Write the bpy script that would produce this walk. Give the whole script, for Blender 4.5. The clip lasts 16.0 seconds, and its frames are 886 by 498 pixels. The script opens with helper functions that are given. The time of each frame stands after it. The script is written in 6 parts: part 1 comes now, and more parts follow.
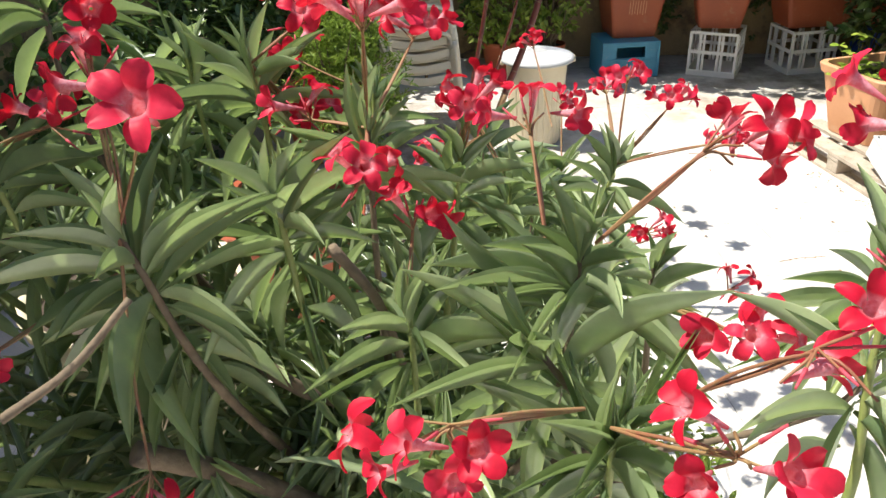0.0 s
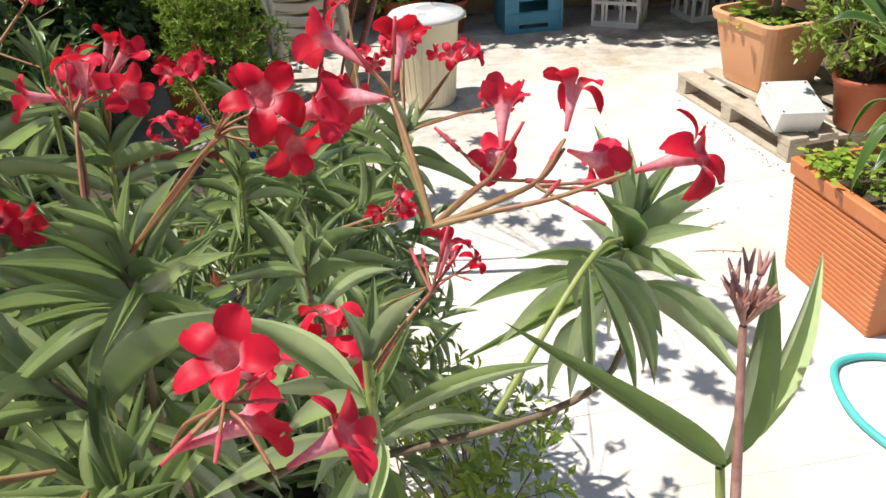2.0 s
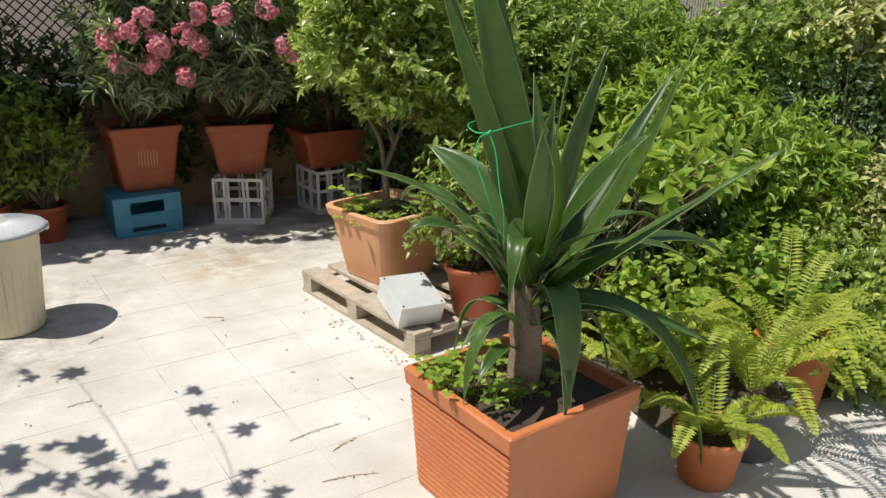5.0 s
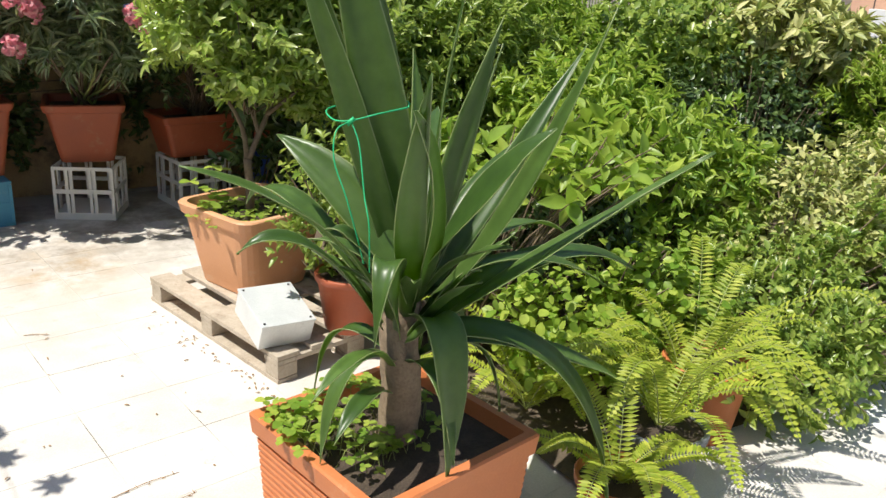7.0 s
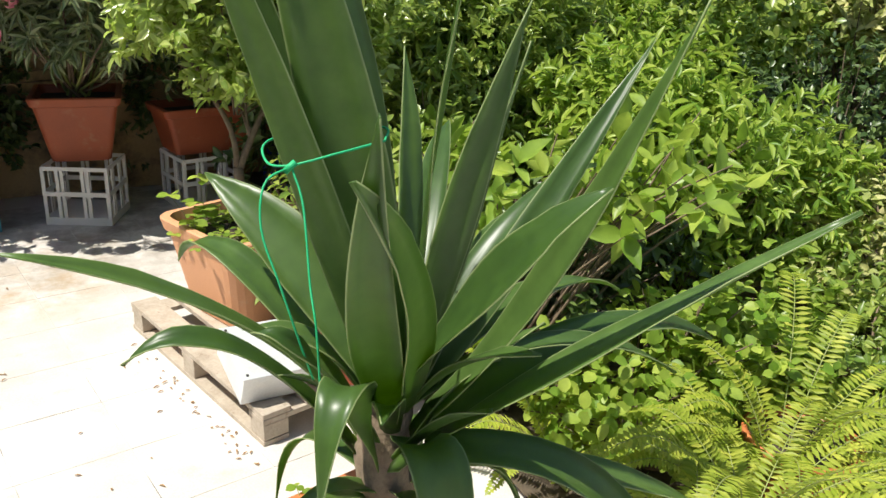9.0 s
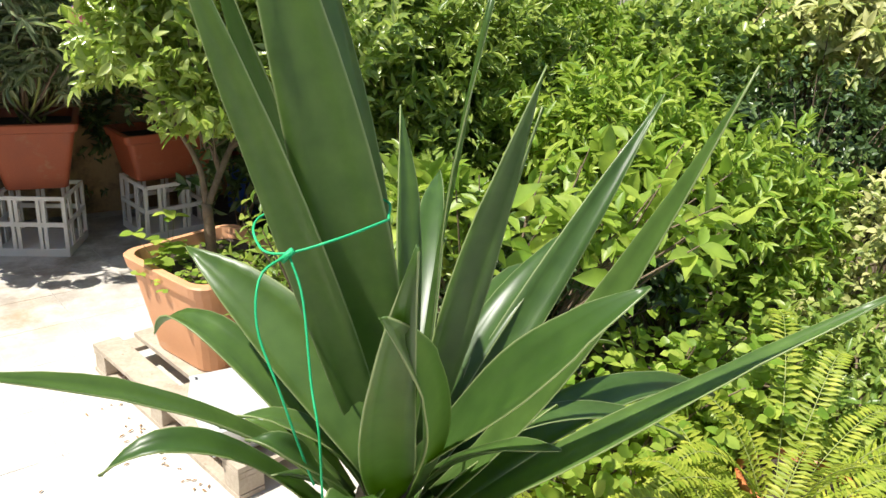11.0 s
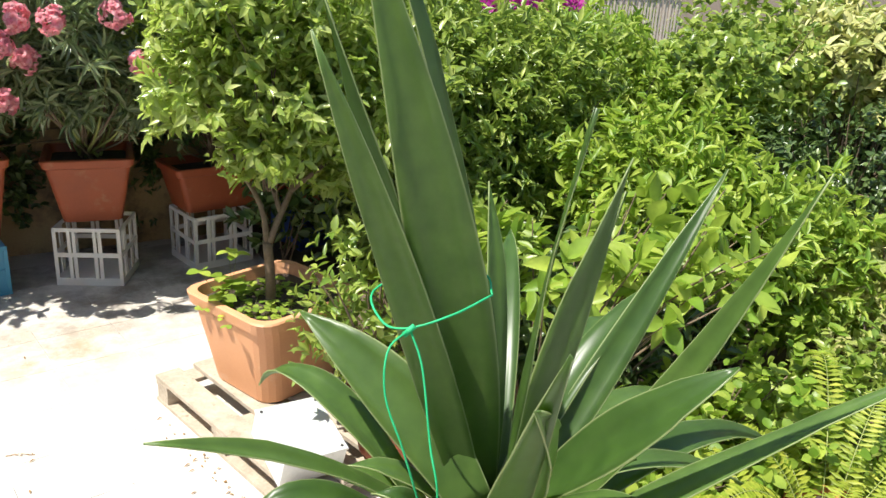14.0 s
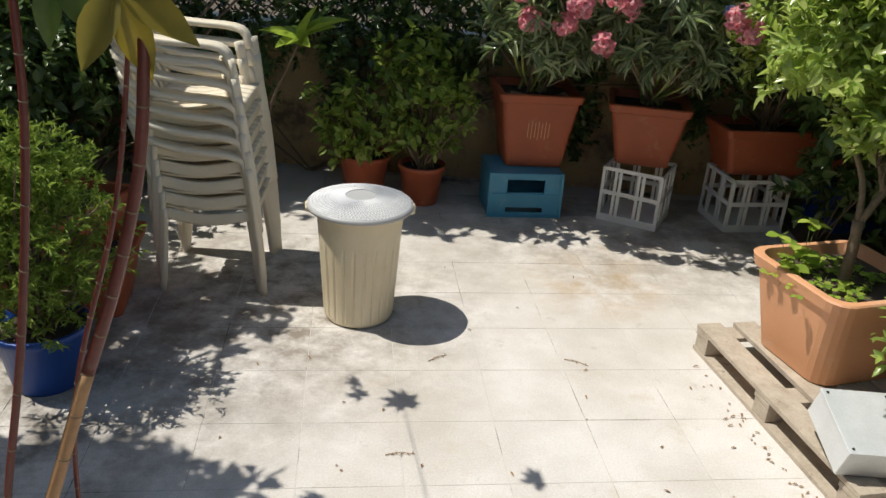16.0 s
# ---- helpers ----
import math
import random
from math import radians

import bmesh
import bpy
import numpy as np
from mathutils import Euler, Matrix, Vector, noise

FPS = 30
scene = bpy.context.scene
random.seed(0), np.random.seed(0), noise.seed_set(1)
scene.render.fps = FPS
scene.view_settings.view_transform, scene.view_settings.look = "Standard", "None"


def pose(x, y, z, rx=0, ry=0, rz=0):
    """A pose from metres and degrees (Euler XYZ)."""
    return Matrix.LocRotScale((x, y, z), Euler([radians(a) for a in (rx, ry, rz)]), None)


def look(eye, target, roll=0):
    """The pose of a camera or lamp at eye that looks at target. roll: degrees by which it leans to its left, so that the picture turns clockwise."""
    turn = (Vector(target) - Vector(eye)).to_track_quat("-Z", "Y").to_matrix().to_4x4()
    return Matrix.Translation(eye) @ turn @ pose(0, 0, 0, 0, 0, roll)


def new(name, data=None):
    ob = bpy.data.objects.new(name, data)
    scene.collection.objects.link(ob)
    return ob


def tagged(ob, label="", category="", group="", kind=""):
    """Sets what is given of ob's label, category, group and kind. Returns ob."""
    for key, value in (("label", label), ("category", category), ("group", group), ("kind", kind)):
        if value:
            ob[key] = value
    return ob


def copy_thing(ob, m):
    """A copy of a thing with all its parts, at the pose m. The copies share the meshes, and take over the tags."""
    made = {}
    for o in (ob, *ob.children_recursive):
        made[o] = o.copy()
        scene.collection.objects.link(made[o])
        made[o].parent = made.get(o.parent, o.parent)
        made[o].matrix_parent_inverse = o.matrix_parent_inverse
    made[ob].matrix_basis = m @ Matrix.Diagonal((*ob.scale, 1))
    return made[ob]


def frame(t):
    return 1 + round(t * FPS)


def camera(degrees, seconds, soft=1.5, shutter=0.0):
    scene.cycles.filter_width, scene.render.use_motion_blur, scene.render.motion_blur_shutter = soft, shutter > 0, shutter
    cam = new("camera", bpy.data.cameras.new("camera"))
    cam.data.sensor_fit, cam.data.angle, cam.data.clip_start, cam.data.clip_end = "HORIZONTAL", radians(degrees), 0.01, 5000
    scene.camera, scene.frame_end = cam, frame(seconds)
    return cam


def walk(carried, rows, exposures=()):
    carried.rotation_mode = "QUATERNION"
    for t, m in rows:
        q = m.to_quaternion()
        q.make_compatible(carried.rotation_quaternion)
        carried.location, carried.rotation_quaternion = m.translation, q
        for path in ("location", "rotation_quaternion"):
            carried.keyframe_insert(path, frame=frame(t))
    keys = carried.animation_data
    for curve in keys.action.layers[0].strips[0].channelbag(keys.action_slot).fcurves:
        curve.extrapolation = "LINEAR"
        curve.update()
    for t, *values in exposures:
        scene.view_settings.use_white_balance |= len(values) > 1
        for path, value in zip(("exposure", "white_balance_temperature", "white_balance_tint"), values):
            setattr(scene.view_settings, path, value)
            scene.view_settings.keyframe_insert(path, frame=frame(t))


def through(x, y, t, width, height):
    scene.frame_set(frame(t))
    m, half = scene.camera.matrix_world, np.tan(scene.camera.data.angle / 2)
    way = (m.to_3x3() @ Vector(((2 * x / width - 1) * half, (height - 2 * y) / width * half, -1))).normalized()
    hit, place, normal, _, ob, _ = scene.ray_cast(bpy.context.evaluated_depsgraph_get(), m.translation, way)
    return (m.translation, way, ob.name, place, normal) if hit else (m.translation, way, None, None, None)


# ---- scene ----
cam = camera(57.7, 16.0)
PATH = [
    (0, (0.349, 0.369, 1.773), (0.228, 2.128, 0.829), -1.9),
    (0.5, (0.425, 0.389, 1.767), (0.357, 2.129, 0.784), -1.9),
    (1, (0.516, 0.415, 1.768), (0.476, 2.13, 0.741), -2.4),
    (1.5, (0.605, 0.462, 1.751), (0.541, 2.169, 0.712), -2.8),
    (2, (0.666, 0.504, 1.728), (0.655, 2.218, 0.696), -3.2),
    (2.5, (0.694, 0.582, 1.728), (0.783, 2.278, 0.672), -3.9),
    (3, (0.708, 0.662, 1.715), (0.945, 2.345, 0.66), -3.8),
    (3.5, (0.76, 0.732, 1.698), (1.104, 2.396, 0.644), -3.5),
    (4, (0.875, 0.765, 1.696), (1.324, 2.486, 0.78), -2.0),
    (4.5, (0.966, 0.853, 1.705), (1.588, 2.6, 0.954), -0.4),
    (5, (1.038, 0.897, 1.697), (1.824, 2.617, 1.046), 0.7),
    (7.5, (1.454, 1.437, 1.568), (2.473, 3.011, 0.872), 4.2),
    (8, (1.588, 1.555, 1.544), (2.532, 3.145, 0.781), 3.7),
    (8.5, (1.678, 1.664, 1.564), (2.584, 3.281, 0.813), 3.0),
    (9, (1.737, 1.811, 1.584), (2.638, 3.443, 0.86), 3.0),
    (11.5, (1.735, 1.959, 1.672), (2.778, 3.52, 0.98), 3.4),
    (12, (1.684, 1.925, 1.701), (2.779, 3.457, 1.028), 3.3),
    (12.5, (1.691, 1.907, 1.737), (2.802, 3.437, 1.085), 3.3),
    (13, (1.666, 1.909, 1.769), (2.797, 3.436, 1.145), 3.8),
    (13.5, (1.62, 1.929, 1.764), (2.719, 3.484, 1.149), 3.8),
    (14, (1.576, 1.94, 1.769), (2.533, 3.564, 1.1), 3.2),
    (14.5, (1.549, 1.929, 1.762), (2.252, 3.656, 1.038), 2.1),
    (15, (1.391, 1.952, 1.769), (1.827, 3.742, 0.99), 2.6),
    (15.5, (1.211, 1.962, 1.745), (1.421, 3.786, 0.95), 3.2),
    (16, (1.055, 2.001, 1.724), (1.004, 3.827, 0.909), 3.9),
]
EXPOSURE = [(0, 0.78), (1.5, 0.65), (2.5, 0.33), (3.5, -0.18), (4.0, -0.33), (4.5, -0.12), (5.0, 0.1), (7.5, 0.45), (9.0, 0.5), (11.5, 0.84), (13.0, 0.95), (14.0, 0.82), (14.5, 0.74), (15.0, 0.3), (16.0, -0.03)]
walk(cam, [(t, look(eye, target, roll)) for t, eye, target, roll in PATH], EXPOSURE)

# ---- world and sun ----
SUN_FROM = Vector((-0.50, 0.02, 1.0)).normalized()
world = bpy.data.worlds.new("sky")
scene.world = world
world.use_nodes = True
wn = world.node_tree.nodes
sky = wn.new("ShaderNodeTexSky")
sky.sky_type = "NISHITA"
sky.sun_disc = False
sky.sun_elevation = math.asin(SUN_FROM.z)
sky.sun_rotation = math.atan2(SUN_FROM.x, SUN_FROM.y)
world.node_tree.links.new(sky.outputs[0], wn["Background"].inputs[0])
wn["Background"].inputs[1].default_value = 0.098
sun_data = bpy.data.lights.new("sun", "SUN")
sun_data.energy = 4.6
sun_data.angle = radians(0.53)
sun_data.color = (1.0, 0.96, 0.88)
sun = new("sun", sun_data)
sun.matrix_world = look(SUN_FROM * 30, (0, 0, 0))

# ---- building helpers ----
rng = np.random.default_rng(7)


def link_mesh(name, verts, faces, material=None, parent=None, smooth=False, label=""):
    me = bpy.data.meshes.new(name)
    me.from_pydata([tuple(v) for v in verts], [], [tuple(f) for f in faces])
    me.update()
    if smooth:
        me.polygons.foreach_set("use_smooth", [True] * len(me.polygons))
    if material:
        me.materials.append(material)
    ob = new(name, me)
    if parent is not None:
        ob.parent = parent
    if label:
        tagged(ob, label)
    return ob


def part(name, bm, material, parent=None, label="", smooth=False):
    """Links a bmesh as one mesh object under a thing or a part."""
    me = bpy.data.meshes.new(name)
    bm.normal_update()
    bm.to_mesh(me)
    bm.free()
    if smooth:
        me.polygons.foreach_set("use_smooth", [True] * len(me.polygons))
    me.materials.append(material)
    ob = new(name, me)
    if parent is not None:
        ob.parent = parent
    if label:
        tagged(ob, label)
    return ob


def thing(name, m, label, category, group="", kind=""):
    """An empty at the base of a thing."""
    ob = new(name)
    ob.empty_display_size = 0.05
    ob.matrix_world = m
    return tagged(ob, label, category, group, kind)


def box(bm, x0, y0, z0, x1, y1, z1, bevel=0.0, m=None):
    r = bmesh.ops.create_cube(bm, size=1.0)
    vs = r["verts"]
    bmesh.ops.scale(bm, vec=(abs(x1 - x0), abs(y1 - y0), abs(z1 - z0)), verts=vs)
    bmesh.ops.translate(bm, vec=((x0 + x1) / 2, (y0 + y1) / 2, (z0 + z1) / 2), verts=vs)
    if bevel:
        es = list({e for v in vs for e in v.link_edges})
        out = bmesh.ops.bevel(bm, geom=es, offset=bevel, segments=2, affect="EDGES", profile=0.6)
        vs = list({v for f in out["faces"] for v in f.verts} | {v for v in vs if v.is_valid})
    if m is not None:
        bmesh.ops.transform(bm, matrix=m, verts=vs)
    return vs


def box_bm(*a, **k):
    bm = bmesh.new()
    box(bm, *a, **k)
    return bm


def rings(loops, close_start=False, close_end=False):
    """Verts and faces of a skin over equal closed loops."""
    n = len(loops[0])
    verts = [p for lo in loops for p in lo]
    faces = []
    for k in range(len(loops) - 1):
        for i in range(n):
            j = (i + 1) % n
            faces.append((k * n + i, k * n + j, (k + 1) * n + j, (k + 1) * n + i))
    if close_start:
        faces.append(tuple(range(n))[::-1])
    if close_end:
        faces.append(tuple(range((len(loops) - 1) * n, len(loops) * n)))
    return verts, faces


def lathe(profile, n=40):
    """Skin of a turned shape from (radius, height) pairs."""
    loops = []
    for r, z in profile:
        loops.append([(r * math.cos(2 * math.pi * i / n), r * math.sin(2 * math.pi * i / n), z) for i in range(n)])
    return rings(loops, True, True)


def round_rect(a, b, r, z, seg=4):
    pts = []
    for cx, cy, a0 in ((a - r, b - r, 0), (-a + r, b - r, 90), (-a + r, -b + r, 180), (a - r, -b + r, 270)):
        for k in range(seg + 1):
            w = radians(a0 + 90 * k / seg)
            pts.append((cx + r * math.cos(w), cy + r * math.sin(w), z))
    return pts


def spline(points, n):
    """Smooth path of n points through the given ones."""
    p = np.array(points, float)
    if len(p) == 2:
        t = np.linspace(0, 1, n)[:, None]
        return p[0] * (1 - t) + p[1] * t
    q = np.vstack([2 * p[0] - p[1], p, 2 * p[-1] - p[-2]])
    out = []
    for s in np.linspace(0, len(p) - 1 - 1e-6, n):
        k = int(s)
        u = s - k
        a, b, c, d = q[k], q[k + 1], q[k + 2], q[k + 3]
        out.append(0.5 * (2 * b + (c - a) * u + (2 * a - 5 * b + 4 * c - d) * u * u + (3 * b - a - 3 * c + d) * u ** 3))
    return np.array(out)


class Skin:
    """Gathers many tubes and sheets into one mesh."""

    def __init__(self):
        self.v, self.f = [], []

    def add(self, verts, faces):
        o = len(self.v)
        self.v.extend(verts)
        self.f.extend([tuple(i + o for i in f) for f in faces])

    def tube(self, points, r0, r1, sides=6, cap=True, wobble=0.0):
        p = np.array(points, float)
        n = len(p)
        t = np.gradient(p, axis=0)
        t /= np.linalg.norm(t, axis=1)[:, None] + 1e-9
        ref = np.array((0.31, 0.17, 0.93)) if abs(t[0][2]) < 0.9 else np.array((0.9, 0.3, 0.1))
        loops = []
        for k in range(n):
            a = np.cross(t[k], ref)
            a /= np.linalg.norm(a) + 1e-9
            b = np.cross(t[k], a)
            r = r0 + (r1 - r0) * k / (n - 1)
            r *= 1 + wobble * math.sin(k * 2.4)
            loops.append([tuple(p[k] + r * (math.cos(2 * math.pi * i / sides) * a + math.sin(2 * math.pi * i / sides) * b)) for i in range(sides)])
        self.add(*rings(loops, cap, cap))

    def link(self, name, material, parent=None, smooth=True, label=""):
        return link_mesh(name, self.v, self.f, material, parent, smooth, label)


def unit(a):
    a = np.asarray(a, float)
    return a / (np.linalg.norm(a, axis=-1, keepdims=True) + 1e-9)


def leaf_shape(rows=4, peak=0.4, fold=0.18, curl=0.12, point=1.0):
    """A unit leaf along +y: width 1 at its widest, folded at the midrib, curling down."""
    v, f = [], []
    for k in range(rows + 1):
        t = k / rows
        w = 0.5 * (math.sin(math.pi * min(1.0, t ** (math.log(0.5) / math.log(peak)))) ** point)
        if k == 0:
            w = 0.06
        if k == rows:
            w = 0.01
        z = -curl * t * t
        v += [(-w, t, z + fold * w), (0, t, z), (w, t, z + fold * w)]
    for k in range(rows):
        a = 3 * k
        f += [(a, a + 1, a + 4, a + 3), (a + 1, a + 2, a + 5, a + 4)]
    return np.array(v), np.array(f)


def scatter(name, shape, P, D, N, L, W, material, parent=None, label="", smooth=True):
    """One mesh of many copies of a leaf shape: place, direction, face normal, length, width."""
    sv, sf = shape
    P, D, N = np.asarray(P, float), unit(D), unit(N)
    n = len(P)
    X = unit(np.cross(D, N))
    Z = np.cross(X, D)
    L = np.broadcast_to(np.asarray(L, float), (n,))[:, None, None]
    W = np.broadcast_to(np.asarray(W, float), (n,))[:, None, None]
    V = P[:, None, :] + X[:, None, :] * sv[None, :, 0:1] * W + D[:, None, :] * sv[None, :, 1:2] * L + Z[:, None, :] * sv[None, :, 2:3] * L
    F = sf[None] + (np.arange(n) * len(sv))[:, None, None]
    V, F = V.reshape(-1, 3), F.reshape(-1, sf.shape[1])
    me = bpy.data.meshes.new(name)
    me.vertices.add(len(V))
    me.vertices.foreach_set("co", V.ravel())
    k = F.shape[1]
    me.loops.add(F.size)
    me.loops.foreach_set("vertex_index", F.ravel().astype(np.int32))
    me.polygons.add(len(F))
    me.polygons.foreach_set("loop_start", np.arange(0, F.size, k, dtype=np.int32))
    me.update(calc_edges=True)
    me.validate()
    if smooth:
        me.polygons.foreach_set("use_smooth", [True] * len(me.polygons))
    uv = np.stack([np.tile((0.0, 0.5, 1.0), len(sv) // 3), sv[:, 1]], 1) if len(sv) % 3 == 0 else np.zeros((len(sv), 2))
    lay = me.uv_layers.new(name="leaf")
    lay.data.foreach_set("uv", np.tile(uv[sf.ravel()], (n, 1)).ravel())
    me.materials.append(material)
    ob = new(name, me)
    if parent is not None:
        ob.parent = parent
    if label:
        tagged(ob, label)
    return ob


def whorls(tips, axes, per, spread, rg, stem=0.08, down=0.0):
    """Leaves round twig ends: places, directions and normals."""
    tips, axes = np.asarray(tips, float), unit(axes)
    n = len(tips)
    P, D, N = [], [], []
    for k in range(per):
        side = unit(rg.normal(size=(n, 3)))
        side = unit(side - (side * axes).sum(1)[:, None] * axes)
        s = spread * (0.5 + 0.8 * rg.random((n, 1)))
        d = unit(axes * np.cos(s) + side * np.sin(s) + np.array((0, 0, -down)))
        P.append(tips - axes * stem * rg.random((n, 1)))
        D.append(d)
        N.append(unit(axes * 1.0 + np.array((0, 0, 0.7)) + 0.35 * rg.normal(size=(n, 3))))
    return np.vstack(P), np.vstack(D), np.vstack(N)


def crown_points(blobs, density, rg, hollow=0.55, rough=0.25):
    """Twig ends in the outer parts of some ellipsoids (centre, radii), and the way each one points."""
    T, A = [], []
    for c, r in blobs:
        c, r = np.array(c, float), np.array(r, float)
        n = int(density * (r[0] * r[1] + r[1] * r[2] + r[0] * r[2]) * 4)
        d = unit(rg.normal(size=(n, 3)))
        rad = hollow + (1 - hollow) * rg.random((n, 1)) ** 0.6
        bump = np.array([noise.noise(Vector(x * 2.3 + c)) for x in d])[:, None]
        rad = rad * (1 + rough * bump * 2)
        T.append(c + d * r * rad)
        A.append(unit(d * 1.0 + np.array((0, 0, 0.45)) + 0.4 * rg.normal(size=(n, 3))))
    return np.vstack(T), np.vstack(A)


def twigs(skin, tips, axes, root, rg, count, r=0.004, mid=0.5):
    """Thin branches from a root to some of the twig ends."""
    pick = rg.choice(len(tips), min(count, len(tips)), replace=False)
    root = np.array(root, float)
    for k in pick:
        b = tips[k]
        m = root + (b - root) * mid + np.array((0, 0, 0.12)) * np.linalg.norm(b - root) + rg.normal(size=3) * 0.03
        skin.tube(spline([root + rg.normal(size=3) * 0.02, m, b], 7), r * 1.9, r * 0.5, 5, False)


# ---- materials ----
def material(name, rough=0.7, metal=0.0):
    m = bpy.data.materials.new(name)
    m.use_nodes = True
    nt = m.node_tree
    b = nt.nodes["Principled BSDF"]
    b.inputs["Roughness"].default_value = rough
    b.inputs["Metallic"].default_value = metal
    return m, nt, b


def ramp(nt, fac, stops):
    r = nt.nodes.new("ShaderNodeValToRGB")
    e = r.color_ramp.elements
    while len(e) < len(stops):
        e.new(0.5)
    for el, (p, c) in zip(e, stops):
        el.position, el.color = p, (*c, 1)
    nt.links.new(fac, r.inputs[0])
    return r.outputs[0]


def noise_tex(nt, scale, detail=4.0, rough=0.6, coords=None):
    t = nt.nodes.new("ShaderNodeTexNoise")
    t.inputs["Scale"].default_value = scale
    t.inputs["Detail"].default_value = detail
    t.inputs["Roughness"].default_value = rough
    if coords is not None:
        nt.links.new(coords, t.inputs["Vector"])
    return t.outputs[0]


def mix_col(nt, fac, a, b, mode="MIX"):
    x = nt.nodes.new("ShaderNodeMix")
    x.data_type, x.blend_type = "RGBA", mode
    for s, i in ((fac, 0), (a, 6), (b, 7)):
        if isinstance(s, (int, float)):
            x.inputs[i].default_value = s
        elif isinstance(s, tuple):
            x.inputs[i].default_value = (*s, 1)
        else:
            nt.links.new(s, x.inputs[i])
    return x.outputs[2]


def bump(nt, b, height, strength=0.3, dist=0.01):
    n = nt.nodes.new("ShaderNodeBump")
    n.inputs["Strength"].default_value = strength
    n.inputs["Distance"].default_value = dist
    nt.links.new(height, n.inputs["Height"])
    nt.links.new(n.outputs[0], b.inputs["Normal"])


def obj_coords(nt, world=False):
    if world:
        return nt.nodes.new("ShaderNodeNewGeometry").outputs["Position"]
    return nt.nodes.new("ShaderNodeTexCoord").outputs["Object"]


def plain(name, c0, c1, rough=0.6, scale=8.0, fine=120.0, bmp=0.15, metal=0.0, world=False, spec=0.5, spot=None, spot_scale=14.0, spot_at=0.62):
    """A surface with two scales of variation between two colours, and a stain where spot is given."""
    m, nt, b = material(name, rough, metal)
    co = obj_coords(nt, world)
    big, small = noise_tex(nt, scale, 5, 0.6, co), noise_tex(nt, fine, 3, 0.6, co)
    f = mix_col(nt, 0.35, big, small)
    col = ramp(nt, f, [(0.33, c0), (0.67, c1)])
    if spot is not None:
        s = noise_tex(nt, spot_scale, 6, 0.7, co)
        fac = ramp(nt, s, [(spot_at, (0, 0, 0)), (spot_at + 0.12, (1, 1, 1))])
        col = mix_col(nt, fac, col, spot)
    nt.links.new(col, b.inputs["Base Color"])
    rr = ramp(nt, big, [(0.3, (rough - 0.08,) * 3), (0.7, (min(1, rough + 0.1),) * 3)])
    nt.links.new(rr, b.inputs["Roughness"])
    b.inputs["Specular IOR Level"].default_value = spec
    if bmp:
        bump(nt, b, small, bmp, 0.004)
    return m


def leafy(name, dark, light, rough=0.42, through=0.3, spec=0.5, tint=(0.25, 0.42, 0.05), vein=0.0, single=False):
    """Leaf surface: colour by island, light let through."""
    m, nt, b = material(name, rough)
    geo = nt.nodes.new("ShaderNodeNewGeometry")
    pick = nt.nodes.new("ShaderNodeObjectInfo").outputs["Random"] if single else geo.outputs["Random Per Island"]
    col = ramp(nt, pick, [(0.0, dark), (0.55, tuple((x + y) / 2 for x, y in zip(dark, light))), (1.0, light)])
    var = noise_tex(nt, 22.0, 4, 0.6, geo.outputs["Position"])
    shade = ramp(nt, var, [(0.3, (0.72, 0.76, 0.7)), (0.7, (1.15, 1.12, 1.0))])
    col = mix_col(nt, 1.0, col, shade, "MULTIPLY")
    if vein:
        uvn = nt.nodes.new("ShaderNodeUVMap")
        uvn.uv_map = "leaf"
        sep = nt.nodes.new("ShaderNodeSeparateXYZ")
        nt.links.new(uvn.outputs[0], sep.inputs[0])
        rib = ramp(nt, sep.outputs[0], [(0.0, (0, 0, 0)), (0.40, (0, 0, 0)), (0.5, (1, 1, 1)), (0.60, (0, 0, 0))] if vein > 0 else [(0.0, (1, 1, 1)), (0.03, (0, 0, 0)), (0.97, (0, 0, 0)), (1.0, (1, 1, 1))])
        fac = mix_col(nt, abs(vein), (0, 0, 0), rib)
        col = mix_col(nt, fac, col, (0.46, 0.52, 0.24))
    nt.links.new(col, b.inputs["Base Color"])
    b.inputs["Specular IOR Level"].default_value = spec
    tr = nt.nodes.new("ShaderNodeBsdfTranslucent")
    tcol = mix_col(nt, 0.6, col, tint)
    nt.links.new(tcol, tr.inputs[0])
    mx = nt.nodes.new("ShaderNodeMixShader")
    mx.inputs[0].default_value = through
    nt.links.new(b.outputs[0], mx.inputs[1])
    nt.links.new(tr.outputs[0], mx.inputs[2])
    nt.links.new(mx.outputs[0], nt.nodes["Material Output"].inputs[0])
    return m


M = {}
M["tile"] = None
M["grout"] = plain("grout", (0.52, 0.49, 0.44), (0.63, 0.60, 0.545), 0.9, 3.0, 90, 0.3, world=True, spot=(0.07, 0.06, 0.05), spot_scale=1.6, spot_at=0.50)
M["terracotta"] = plain("terracotta_plastic", (0.50, 0.155, 0.05), (0.60, 0.205, 0.075), 0.5, 5, 160, 0.05, spot=(0.56, 0.27, 0.14), spot_scale=6, spot_at=0.6)
# shade along the wall is put into this tone; pale spots are wear
M["terracotta_dark"] = plain("weathered_shaded_terracotta_plastic", (0.32, 0.075, 0.03), (0.42, 0.105, 0.042), 0.55, 5, 160, 0.05, spot=(0.40, 0.16, 0.08), spot_scale=7, spot_at=0.58)
M["terracotta_pale"] = plain("sun_faded_terracotta_plastic", (0.62, 0.30, 0.15), (0.70, 0.36, 0.19), 0.55, 4, 150, 0.05, spot=(0.68, 0.42, 0.27), spot_scale=5, spot_at=0.58)
